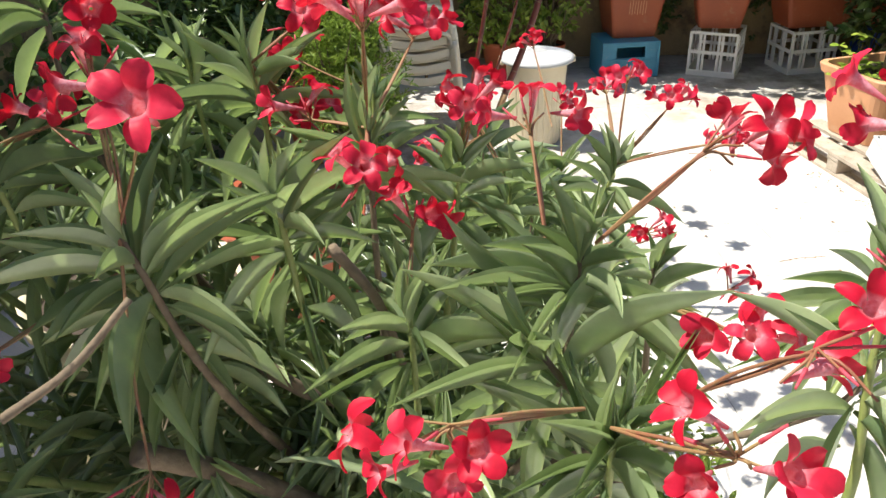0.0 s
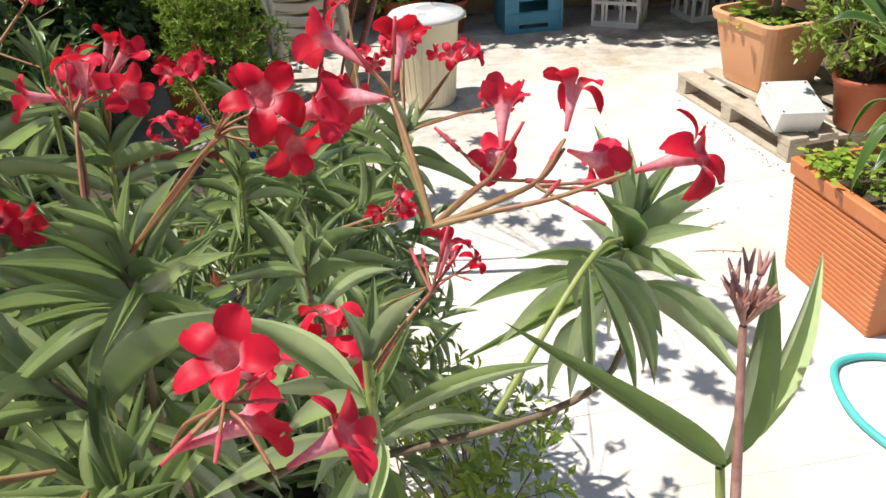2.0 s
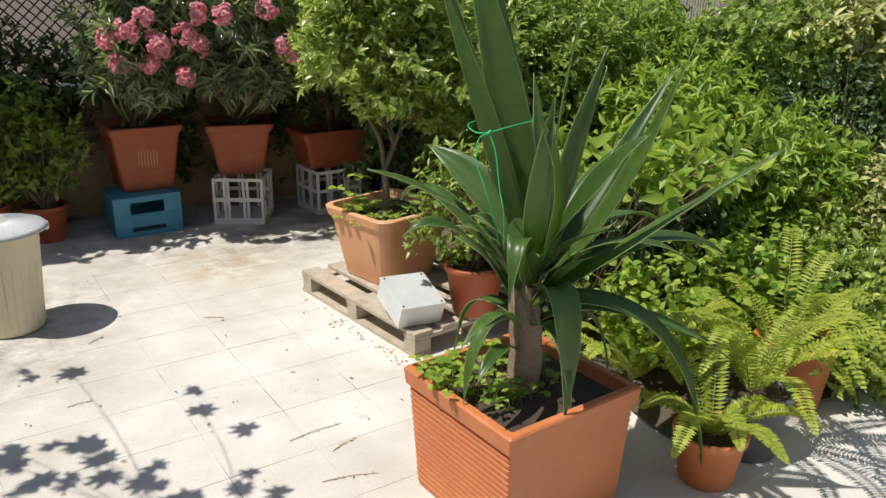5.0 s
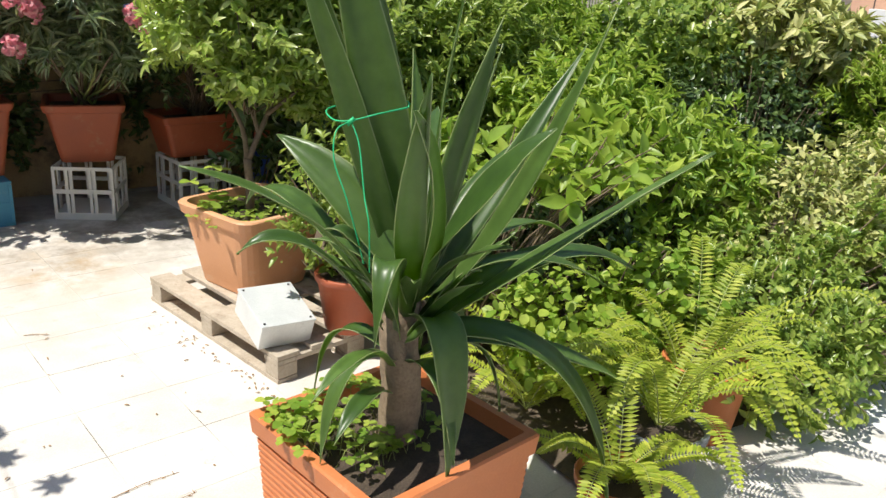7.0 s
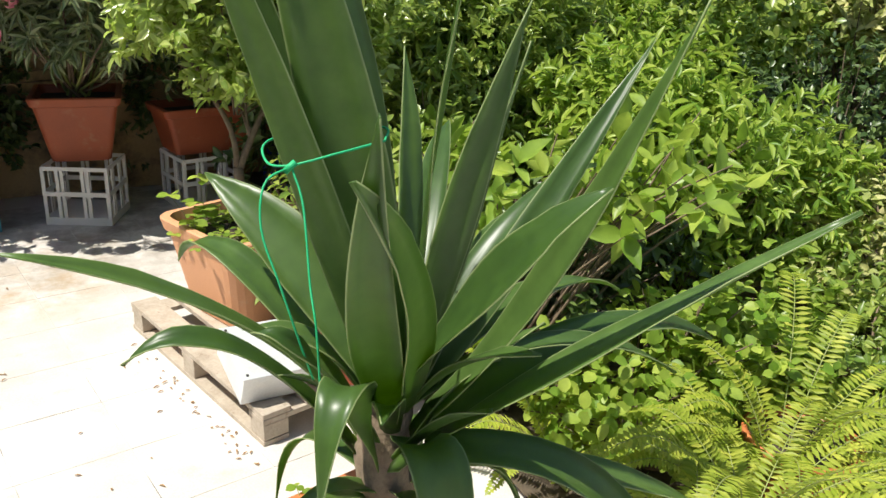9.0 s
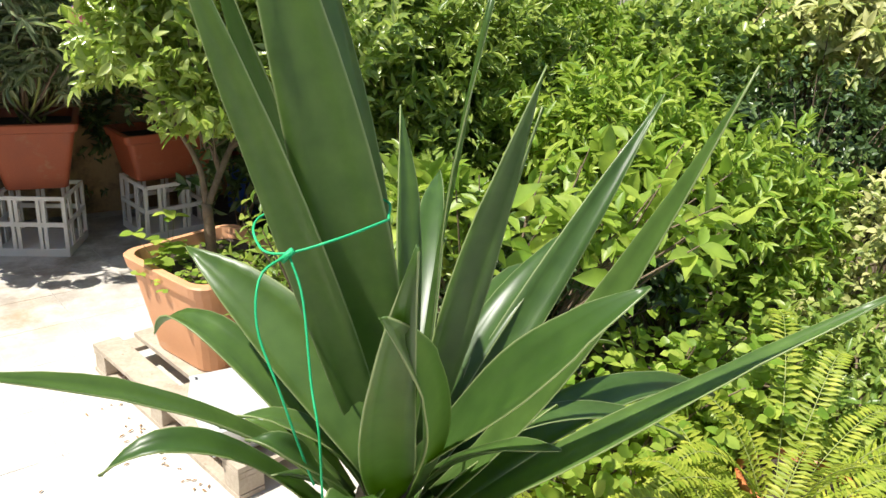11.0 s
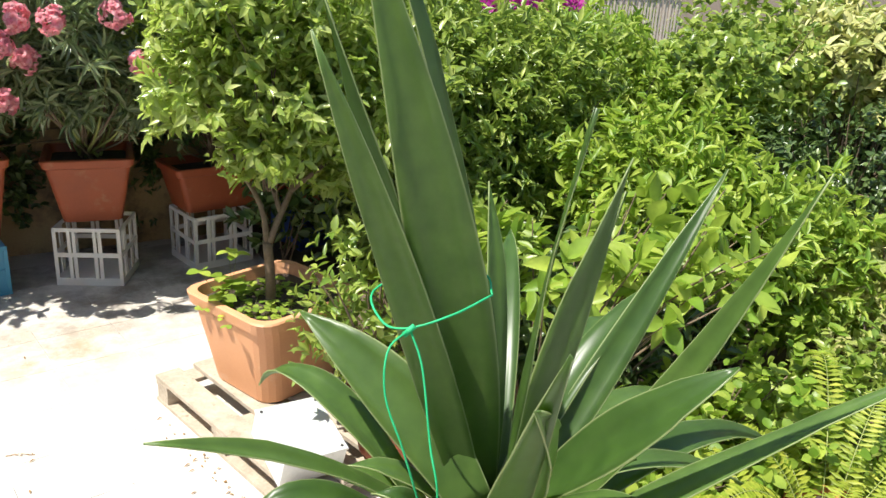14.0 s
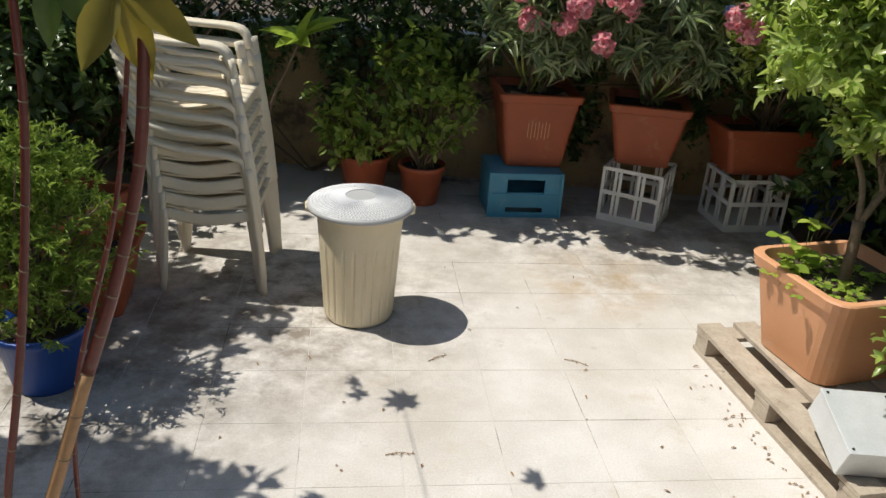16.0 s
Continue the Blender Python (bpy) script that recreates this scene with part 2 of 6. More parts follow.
M["cream_plastic"] = plain("cream_plastic", (0.66, 0.56, 0.37), (0.76, 0.67, 0.48), 0.45, 5, 200, 0.03, spot=(0.50, 0.40, 0.25), spot_scale=9, spot_at=0.66)
M["chair_plastic"] = plain("aged_white_plastic", (0.72, 0.63, 0.46), (0.82, 0.75, 0.61), 0.45, 4, 200, 0.04, spot=(0.42, 0.37, 0.27), spot_scale=10, spot_at=0.64)
M["white_plastic"] = plain("dusty_white_plastic", (0.68, 0.66, 0.60), (0.80, 0.78, 0.73), 0.5, 6, 200, 0.04, spot=(0.50, 0.47, 0.40), spot_scale=11, spot_at=0.62)
M["lid_plastic"] = plain("grey_white_plastic", (0.36, 0.36, 0.36), (0.46, 0.46, 0.45), 0.5, 6, 200, 0.04)
M["white_mesh"] = plain("white_painted_wire", (0.74, 0.74, 0.74), (0.84, 0.84, 0.84), 0.4, 9, 200, 0.0)
M["blue_plastic"] = plain("blue_plastic", (0.05, 0.25, 0.38), (0.08, 0.33, 0.48), 0.45, 6, 200, 0.03, spot=(0.16, 0.33, 0.42), spot_scale=10, spot_at=0.62)
M["dark_blue_plastic"] = plain("dark_blue_plastic", (0.012, 0.05, 0.24), (0.02, 0.08, 0.34), 0.4, 6, 200, 0.03)
M["wood_grey"] = plain("weathered_pallet_wood", (0.34, 0.28, 0.21), (0.52, 0.45, 0.36), 0.85, 9, 70, 0.5, spot=(0.22, 0.16, 0.11), spot_scale=16, spot_at=0.6)
M["metal_box"] = plain("galvanised_sheet", (0.60, 0.62, 0.62), (0.76, 0.78, 0.78), 0.42, 7, 140, 0.04, metal=0.25, spot=(0.48, 0.47, 0.44), spot_scale=9, spot_at=0.62)
M["soil"] = plain("potting_soil", (0.035, 0.024, 0.016), (0.09, 0.065, 0.045), 0.95, 20, 160, 0.8)
M["earth"] = plain("garden_earth", (0.06, 0.045, 0.03), (0.16, 0.12, 0.08), 0.95, 3, 60, 0.8, world=True)
M["bark"] = plain("grey_brown_bark", (0.11, 0.075, 0.045), (0.24, 0.18, 0.115), 0.85, 14, 90, 0.6)
M["bark_yucca"] = plain("fibrous_trunk_bark", (0.17, 0.12, 0.08), (0.36, 0.27, 0.18), 0.9, 18, 120, 0.8)
M["stem_green"] = plain("green_stem", (0.20, 0.26, 0.06), (0.34, 0.36, 0.12), 0.5, 18, 120, 0.1)
M["stem_red"] = plain("reddish_stem", (0.27, 0.075, 0.05), (0.30, 0.22, 0.08), 0.55, 16, 120, 0.15)
M["bud"] = plain("closed_bud", (0.30, 0.12, 0.10), (0.50, 0.30, 0.24), 0.55, 40, 160, 0.1)
M["castor_stem"] = plain("dark_red_castor_stem", (0.075, 0.011, 0.009), (0.14, 0.03, 0.02), 0.4, 12, 90, 0.1)
M["castor_stem_brown"] = plain("brown_castor_stem", (0.30, 0.16, 0.07), (0.42, 0.25, 0.12), 0.6, 12, 90, 0.2)
M["wall"] = plain("ochre_render", (0.34, 0.24, 0.12), (0.46, 0.34, 0.18), 0.9, 2.5, 60, 0.3, world=True, spot=(0.14, 0.105, 0.065), spot_scale=2.4, spot_at=0.50)
M["stone_white"] = plain("white_stone_coping", (0.62, 0.61, 0.58), (0.76, 0.75, 0.72), 0.8, 6, 90, 0.3, world=True)
M["hose"] = plain("turquoise_hose_rubber", (0.06, 0.38, 0.36), (0.09, 0.47, 0.44), 0.45, 12, 120, 0.05)
M["rope"] = plain("green_twine", (0.01, 0.36, 0.12), (0.03, 0.52, 0.20), 0.6, 30, 300, 0.2)
M["iron"] = plain("dark_iron", (0.02, 0.02, 0.02), (0.06, 0.055, 0.05), 0.6, 10, 120, 0.2)
M["grey_plastic"] = plain("dark_grey_plastic", (0.10, 0.11, 0.115), (0.16, 0.17, 0.175), 0.5, 8, 150, 0.05)
M["grey_pot"] = plain("pale_stone_pot", (0.46, 0.43, 0.37), (0.60, 0.56, 0.48), 0.75, 6, 90, 0.2, spot=(0.34, 0.30, 0.24), spot_scale=7, spot_at=0.6)
M["facade"] = plain("pinkish_facade_render", (0.62, 0.36, 0.24), (0.70, 0.43, 0.30), 0.9, 0.8, 20, 0.1, world=True)
M["facade_white"] = plain("white_facade_render", (0.72, 0.70, 0.67), (0.80, 0.79, 0.76), 0.85, 0.8, 20, 0.1, world=True)
M["reed"] = plain("pale_reed", (0.50, 0.42, 0.34), (0.70, 0.62, 0.53), 0.85, 3, 60, 0.2, world=True)
M["dry"] = plain("dry_leaf", (0.20, 0.11, 0.05), (0.42, 0.27, 0.13), 0.8, 20, 90, 0.2)

M["oleander_leaf"] = leafy("oleander_leaf", (0.15, 0.21, 0.115), (0.52, 0.60, 0.37), 0.26, 0.36, 1.0, (0.32, 0.46, 0.10), vein=0.95)
M["oleander_single"] = leafy("oleander_single_leaf", (0.15, 0.21, 0.115), (0.52, 0.60, 0.37), 0.26, 0.36, 1.0, (0.32, 0.46, 0.10), vein=0.95, single=True)
M["yucca_leaf"] = leafy("yucca_leaf", (0.068, 0.135, 0.034), (0.140, 0.235, 0.062), 0.36, 0.42, 0.6, (0.36, 0.56, 0.03), vein=-0.8, single=True)
M["shrub_leaf"] = leafy("shrub_leaf", (0.15, 0.26, 0.045), (0.50, 0.58, 0.14), 0.32, 0.44, 0.5, (0.30, 0.42, 0.06))
M["citrus_leaf"] = leafy("citrus_leaf", (0.23, 0.35, 0.065), (0.66, 0.72, 0.26), 0.24, 0.52, 0.8, (0.44, 0.58, 0.08))
M["lime_leaf"] = leafy("bright_leaf", (0.17, 0.32, 0.035), (0.52, 0.62, 0.12), 0.40, 0.48, 0.45, (0.38, 0.52, 0.06))
# own dark tone of some plants; paints shade into hedge and side shrub
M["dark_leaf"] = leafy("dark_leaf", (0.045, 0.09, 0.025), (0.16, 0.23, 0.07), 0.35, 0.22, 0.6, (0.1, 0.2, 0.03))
M["fern_leaf"] = leafy("fern_leaf", (0.27, 0.36, 0.035), (0.54, 0.56, 0.09), 0.5, 0.42, 0.4, (0.42, 0.55, 0.07))
M["variegated_leaf"] = leafy("variegated_leaf", (0.22, 0.30, 0.06), (0.70, 0.66, 0.32), 0.45, 0.3, 0.4, (0.5, 0.5, 0.12))
M["conifer_leaf"] = leafy("conifer_leaf", (0.16, 0.27, 0.045), (0.42, 0.52, 0.12), 0.55, 0.35, 0.3, (0.25, 0.35, 0.05))
M["castor_leaf"] = leafy("yellowing_castor_leaf", (0.14, 0.13, 0.03), (0.36, 0.26, 0.03), 0.45, 0.3, 0.4, (0.45, 0.36, 0.03))
M["castor_green"] = leafy("green_castor_leaf", (0.05, 0.11, 0.03), (0.12, 0.18, 0.05), 0.45, 0.3, 0.4, (0.3, 0.4, 0.05))
def petal_material(name, throat, dark, light, tint):
    """A flower whose funnel is pale and streaked, turning to the petal colour; each flower has its own tone."""
    m, nt, b = material(name, 0.5)
    uvn = nt.nodes.new("ShaderNodeUVMap")
    uvn.uv_map = "leaf"
    sep = nt.nodes.new("ShaderNodeSeparateXYZ")
    nt.links.new(uvn.outputs[0], sep.inputs[0])
    col = ramp(nt, nt.nodes.new("ShaderNodeObjectInfo").outputs["Random"], [(0.0, dark), (1.0, light)])
    pos = nt.nodes.new("ShaderNodeNewGeometry").outputs["Position"]
    col = mix_col(nt, 1.0, col, ramp(nt, noise_tex(nt, 90.0, 4, 0.6, pos), [(0.3, (0.8, 0.75, 0.75)), (0.7, (1.1, 1.1, 1.1))]), "MULTIPLY")
    fac = ramp(nt, sep.outputs[1], [(0.0, (0.25,) * 3), (0.14, (0.9,) * 3), (0.42, (0.75,) * 3), (0.60, (0, 0, 0))])
    streak = ramp(nt, noise_tex(nt, 260.0, 3, 0.6, pos), [(0.35, (0.55,) * 3), (0.65, (1, 1, 1))])
    col = mix_col(nt, mix_col(nt, 1.0, fac, streak, "MULTIPLY"), col, throat)
    nt.links.new(col, b.inputs["Base Color"])
    b.inputs["Specular IOR Level"].default_value = 0.25
    tr = nt.nodes.new("ShaderNodeBsdfTranslucent")
    nt.links.new(mix_col(nt, 0.5, col, tint), tr.inputs[0])
    mx = nt.nodes.new("ShaderNodeMixShader")
    mx.inputs[0].default_value = 0.35
    nt.links.new(b.outputs[0], mx.inputs[1])
    nt.links.new(tr.outputs[0], mx.inputs[2])
    nt.links.new(mx.outputs[0], nt.nodes["Material Output"].inputs[0])
    return m


M["red_petal"] = petal_material("red_petal", (0.86, 0.52, 0.56), (0.56, 0.006, 0.028), (0.76, 0.035, 0.085), (0.85, 0.02, 0.03))
M["pink_petal"] = leafy("pink_petal", (0.84, 0.28, 0.39), (0.95, 0.60, 0.65), 0.5, 0.45, 0.25, (0.95, 0.4, 0.5))
M["blue_petal"] = leafy("pale_blue_petal", (0.22, 0.32, 0.70), (0.45, 0.55, 0.85), 0.5, 0.3, 0.25, (0.5, 0.6, 0.95))
M["magenta_petal"] = leafy("magenta_bract", (0.42, 0.03, 0.30), (0.62, 0.08, 0.48), 0.5, 0.4, 0.25, (0.8, 0.1, 0.6))


def tile_material():
    m, nt, b = material("pale_concrete_paving", 0.72)
    pos = nt.nodes.new("ShaderNodeNewGeometry").outputs["Position"]
    rnd = nt.nodes.new("ShaderNodeObjectInfo").outputs["Random"]
    base = ramp(nt, rnd, [(0.0, (0.645, 0.62, 0.585)), (1.0, (0.677, 0.652, 0.615))])
    big = noise_tex(nt, 1.7, 5, 0.62, pos)
    col = mix_col(nt, 1.0, base, ramp(nt, big, [(0.3, (0.80, 0.77, 0.72)), (0.62, (1.06, 1.05, 1.04))]), "MULTIPLY")
    fine = noise_tex(nt, 140, 3, 0.7, pos)
    col = mix_col(nt, 1.0, col, ramp(nt, fine, [(0.3, (0.86, 0.85, 0.84)), (0.7, (1.06, 1.06, 1.06))]), "MULTIPLY")
    # ochre water stain and grey dirt, each with its own ragged shape
    st = noise_tex(nt, 3.1, 6, 0.7, pos)
    col = mix_col(nt, ramp(nt, st, [(0.60, (0, 0, 0)), (0.74, (0.55, 0.55, 0.55))]), col, (0.50, 0.41, 0.28))
    dirt = noise_tex(nt, 5.3, 7, 0.75, pos)
    col = mix_col(nt, ramp(nt, dirt, [(0.60, (0, 0, 0)), (0.72, (0.5, 0.5, 0.5))]), col, (0.26, 0.22, 0.17))
    # Grime by the bin and an ochre stain; other patches paint grime and shade together.
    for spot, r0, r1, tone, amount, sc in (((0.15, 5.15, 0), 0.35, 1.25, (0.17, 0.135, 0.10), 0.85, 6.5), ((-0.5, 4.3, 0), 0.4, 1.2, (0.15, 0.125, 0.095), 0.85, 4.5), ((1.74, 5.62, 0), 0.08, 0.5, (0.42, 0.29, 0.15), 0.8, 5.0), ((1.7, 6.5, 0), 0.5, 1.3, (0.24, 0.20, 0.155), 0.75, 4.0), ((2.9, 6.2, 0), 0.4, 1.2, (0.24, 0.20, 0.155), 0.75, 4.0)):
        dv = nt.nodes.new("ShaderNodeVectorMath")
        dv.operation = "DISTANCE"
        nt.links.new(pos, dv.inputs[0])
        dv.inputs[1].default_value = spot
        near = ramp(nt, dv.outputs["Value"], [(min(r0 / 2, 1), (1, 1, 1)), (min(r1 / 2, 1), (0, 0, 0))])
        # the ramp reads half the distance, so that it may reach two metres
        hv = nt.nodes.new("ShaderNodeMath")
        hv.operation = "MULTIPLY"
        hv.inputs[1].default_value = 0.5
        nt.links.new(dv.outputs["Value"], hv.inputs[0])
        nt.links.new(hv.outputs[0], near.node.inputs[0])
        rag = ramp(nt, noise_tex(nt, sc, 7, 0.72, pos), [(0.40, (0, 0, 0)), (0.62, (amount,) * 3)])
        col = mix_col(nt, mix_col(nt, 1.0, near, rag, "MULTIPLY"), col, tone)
    nt.links.new(col, b.inputs["Base Color"])
    b.inputs["Specular IOR Level"].default_value = 0.3
    bump(nt, b, fine, 0.25, 0.002)
    return m


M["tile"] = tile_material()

# ---- setting ----
TILE_TURN = radians(9.0)
ground = link_mesh("ground", [(-900, -900, -2.6), (900, -900, -2.6), (900, 900, -2.6), (-900, 900, -2.6)], [(0, 1, 2, 3)], M["earth"])
tagged(ground, "distant dry earth below the raised terrace", "ground", kind="structure")

floor = part("floor", box_bm(-2.1, -2.0, -2.6, 4.3, 7.2, -0.0013), M["grout"])
tagged(floor, "pale concrete paving slabs with dirty joints", "floor", kind="structure")

bed = bmesh.new()
bmesh.ops.create_grid(bed, x_segments=60, y_segments=60, size=1.0)
for v in bed.verts:
    x, y = 2.95 + (v.co.x + 1) * 5.0, 2.95 + (v.co.y + 1) * 5.0
    v.co = (x, y, 0.03 + 0.05 * noise.noise(Vector((x * 1.7, y * 1.7, 0))))
garden_bed = part("garden_bed", bed, M["earth"], smooth=True)
tagged(garden_bed, "dark planted earth of the overgrown garden bed", "soil", kind="structure")
terrace_base = part("terrace_base", box_bm(4.304, -2.0, -2.6, 13.2, 13.2, -0.05), M["stone_white"])
tagged(terrace_base, "masonry base that carries the garden bed", "foundation", kind="structure")

wall_back = thing("wall_back", pose(0, 0, 0), "low ochre rendered garden wall, stained", "wall", kind="structure")
part("wall_body", box_bm(-2.1, 7.05, -0.006, 4.3, 7.25, 0.86, bevel=0.006), M["wall"], wall_back)
for k in range(8):
    x = -2.1 + k * 0.8
    part("coping_stone", box_bm(x + 0.003, 7.02, 0.863, x + 0.797, 7.28, 0.915, bevel=0.006), M["stone_white"], wall_back, "white stone coping slab")

wall_west = part("wall_west", box_bm(-2.1, -2.0, -0.006, -1.9, 7.04, 2.1, bevel=0.006), M["wall"])
tagged(wall_west, "tall ochre rendered boundary wall", "wall", kind="structure")
# unseen wall added to close the terrace and reflect light back
wall_unseen = part("wall_unseen", box_bm(-2.1, -2.3, -0.006, 4.3, -2.01, 3.2), M["facade_white"])
tagged(wall_unseen, "unseen plain white wall added behind the terrace to bounce light", "wall", kind="structure")


def lattice_fence():
    ob = thing("fence", pose(0, 7.15, 0.915), "dark diamond lattice fence on top of the garden wall", "fence")
    for x in (-2.0, -0.9, 0.2, 1.3, 2.4, 3.5):
        part("post", box_bm(x - 0.018, -0.018, 0, x + 0.018, 0.018, 1.1, bevel=0.003), M["iron"], ob)
    sk = Skin()
    w, hgt, step = 5.5, 1.05, 0.075
    for k in range(int((w + hgt) / step)):
        a = -2.0 + k * step
        x0, z0 = a, 0.03
        x1, z1 = a - hgt, 0.03 + hgt
        if x0 > 3.5:
            z0 += x0 - 3.5
            x0 = 3.5
        if x1 < -2.0:
            z1 -= -2.0 - x1
            x1 = -2.0
        sk.tube([(x0, 0.004, z0), (x1, 0.004, z1)], 0.005, 0.005, 4)
        sk.tube([(1.5 - x0, -0.004, z0), (1.5 - x1, -0.004, z1)], 0.005, 0.005, 4)
    sk.link("lattice", M["iron"], ob, False)
    part("top_rail", box_bm(-2.02, -0.02, 1.08, 3.52, 0.02, 1.115, bevel=0.004), M["iron"], ob)
    return ob


lattice_fence()


# ---- pots and planters ----
def square_pot(name, m, top, bottom, height, mat, label, soft=0.03, rim=0.045, group="", deep=1.0, ribs=0, flutes=False):
    """A tapered plastic pot with a turned-out rim, open at the top, filled with soil."""
    ob = thing(name, m, label, "plant pot", group)
    a0, a1 = bottom / 2, top / 2

    def at(z, grow=0.0):
        s = a0 + (a1 - a0) * z / height + grow
        return s, s * deep

    loops = []
    zs = [0.0, 0.004]
    if ribs:
        z0, z1 = 0.02, height - rim - 0.012
        for k in range(ribs):
            d = (z1 - z0) / ribs
            zs_r = z0 + k * d
            loops_r = [(zs_r, 0.0), (zs_r + d * 0.12, 0.005), (zs_r + d * 0.62, 0.005), (zs_r + d * 0.74, 0.0)]
            zs += loops_r
    for z in zs:
        g = -0.006 if z == 0.0 else 0.0
        if isinstance(z, tuple):
            z, g = z
        s, t = at(z, 0.0 if ribs else g)
        loops.append(round_rect(s + (g if ribs else 0.0), t, soft, z))
    for z, g in ((height - rim - 0.006, 0.0), (height - rim, 0.012), (height - 0.006, 0.014), (height, 0.008), (height, -0.016), (height - 0.05, -0.02)):
        s, t = at(z, g)
        loops.append(round_rect(s, t, soft, z))
    v, f = rings(loops, True, False)
    body = link_mesh("pot_body", v, f, mat, ob)
    s, t = at(height - 0.05, -0.019)
    soil = Skin()
    lo = [round_rect(s * q, t * q, soft * q, height - 0.045 + (1 - q) * 0.015, 4) for q in (1.0, 0.7, 0.4, 0.1)]
    soil.add(*rings(lo, False, True))
    soil.link("soil", M["soil"], ob, True, "dark potting soil")
    if flutes:
        for k in range(7):
            x = -0.06 + 0.02 * k
            h = 0.09 + 0.02 * (k % 2)
            s, t = at(height * 0.52)
            tilt = math.degrees(math.atan((a1 - a0) / height))
            part("groove", box_bm(-0.0022, -0.002, -h / 2, 0.0022, 0.002, h / 2, m=pose(x, -t + 0.0004, height * 0.52, tilt, 0, 0)), M["terracotta_pale"], ob, "pale worn groove in the pot wall")
    return ob


def round_pot(name, m, top, bottom, height, mat, label, group=""):
    ob = thing(name, m, label, "plant pot", group)
    rim = 0.03
    v, f = lathe([(bottom - 0.004, 0), (bottom, 0.004), (top * 0.96, height - rim - 0.004), (top * 1.03, height - rim), (top * 1.05, height - 0.004), (top * 1.03, height), (top * 0.95, height), (top * 0.93, height - 0.04), (0.02, height - 0.035)], 36)
    link_mesh("pot_body", v, f, mat, ob, True)
    sk = Skin()
    sk.add(*rings([[(q * top * math.cos(w), q * top * math.sin(w), height - 0.03 + 0.012 * (1 - q)) for w in np.linspace(0, 2 * math.pi, 20, endpoint=False)] for q in (0.94, 0.6, 0.2)], False, True))
    sk.link("soil", M["soil"], ob, True, "dark potting soil")
    return ob


planter = square_pot("ribbed_planter", pose(2.247, 2.925, 0, 0, 0, 11.5), 0.525, 0.475, 0.455, M["terracotta"], "large square ribbed terracotta-coloured plastic planter on the paving", soft=0.008, rim=0.06, ribs=17)
square_pot("plant_pot", pose(1.40, 6.70, 0.272, 0, 0, 8), 0.46, 0.33, 0.44, M["terracotta_dark"], "tapered square terracotta pot standing on a blue crate", 0.03, group="pots along the wall", flutes=True)
square_pot("plant_pot", pose(2.06, 6.66, 0.335, 0, 0, -8), 0.44, 0.30, 0.36, M["terracotta_dark"], "square terracotta pot standing on a white crate", 0.03, group="pots along the wall")
square_pot("trough_pot", pose(2.76, 6.68, 0.325, 0, 0, 10), 0.60, 0.48, 0.27, M["terracotta_dark"], "oblong terracotta trough standing on a white crate", 0.03, group="pots along the wall", deep=0.55)
square_pot("plant_pot", pose(2.51, 4.83, 0.122, 0, 0, 20), 0.50, 0.37, 0.385, M["terracotta_pale"], "pale square terracotta pot with rounded rim on the pallet", 0.07, rim=0.05)
round_pot("round_pot", pose(2.70, 4.16, 0.122), 0.145, 0.105, 0.25, M["terracotta_dark"], "round terracotta pot standing on the pallet")
round_pot("round_pot", pose(0.77, 6.55, 0), 0.135, 0.10, 0.24, M["terracotta_dark"], "small round terracotta pot on the shaded paving")
square_pot("plant_pot", pose(-0.52, 5.0, 0, 0, 0, 12), 0.40, 0.28, 0.30, M["terracotta_dark"], "square terracotta pot in deep shade beside the chairs", 0.03)
round_pot("round_pot", pose(0.42, 6.6, 0), 0.15, 0.11, 0.26, M["terracotta_dark"], "round terracotta pot behind the bin in the shade")
round_pot("fern_pot", pose(2.92, 2.74, 0), 0.125, 0.095, 0.2, M["terracotta"], "small terracotta pot holding a fern")
round_pot("fern_pot", pose(3.19, 2.84, 0), 0.15, 0.12, 0.26, M["grey_plastic"], "dark grey plastic pot holding a fern")
round_pot("fern_pot", pose(3.62, 3.03, 0), 0.16, 0.12, 0.3, M["terracotta"], "terracotta pot half hidden by fern fronds")
square_pot("trough_pot", pose(-0.62, 4.98, 0, 0, 0, 75), 0.62, 0.5, 0.46, M["terracotta_dark"], "oblong terracotta trough beside the stacked chairs", 0.03, deep=0.5)
round_pot("cream_pot", pose(0.14, 3.15, 0), 0.19, 0.15, 0.30, M["cream_plastic"], "round cream plastic pot holding the castor plant")
round_pot("tall_pot", pose(-0.32, 1.64, 0), 0.20, 0.16, 1.02, M["cream_plastic"], "tall cream plastic pot half hidden by the oleander")
round_pot("stone_pot", pose(0.2, 1.45, 0), 0.25, 0.19, 0.72, M["grey_pot"], "tall pale stone pot holding the red oleander")
square_pot("plant_pot", pose(-0.40, 3.10, 0, 0, 0, 6), 0.52, 0.40, 0.50, M["terracotta_dark"], "square terracotta pot in the shade beside the castor plant", 0.03)


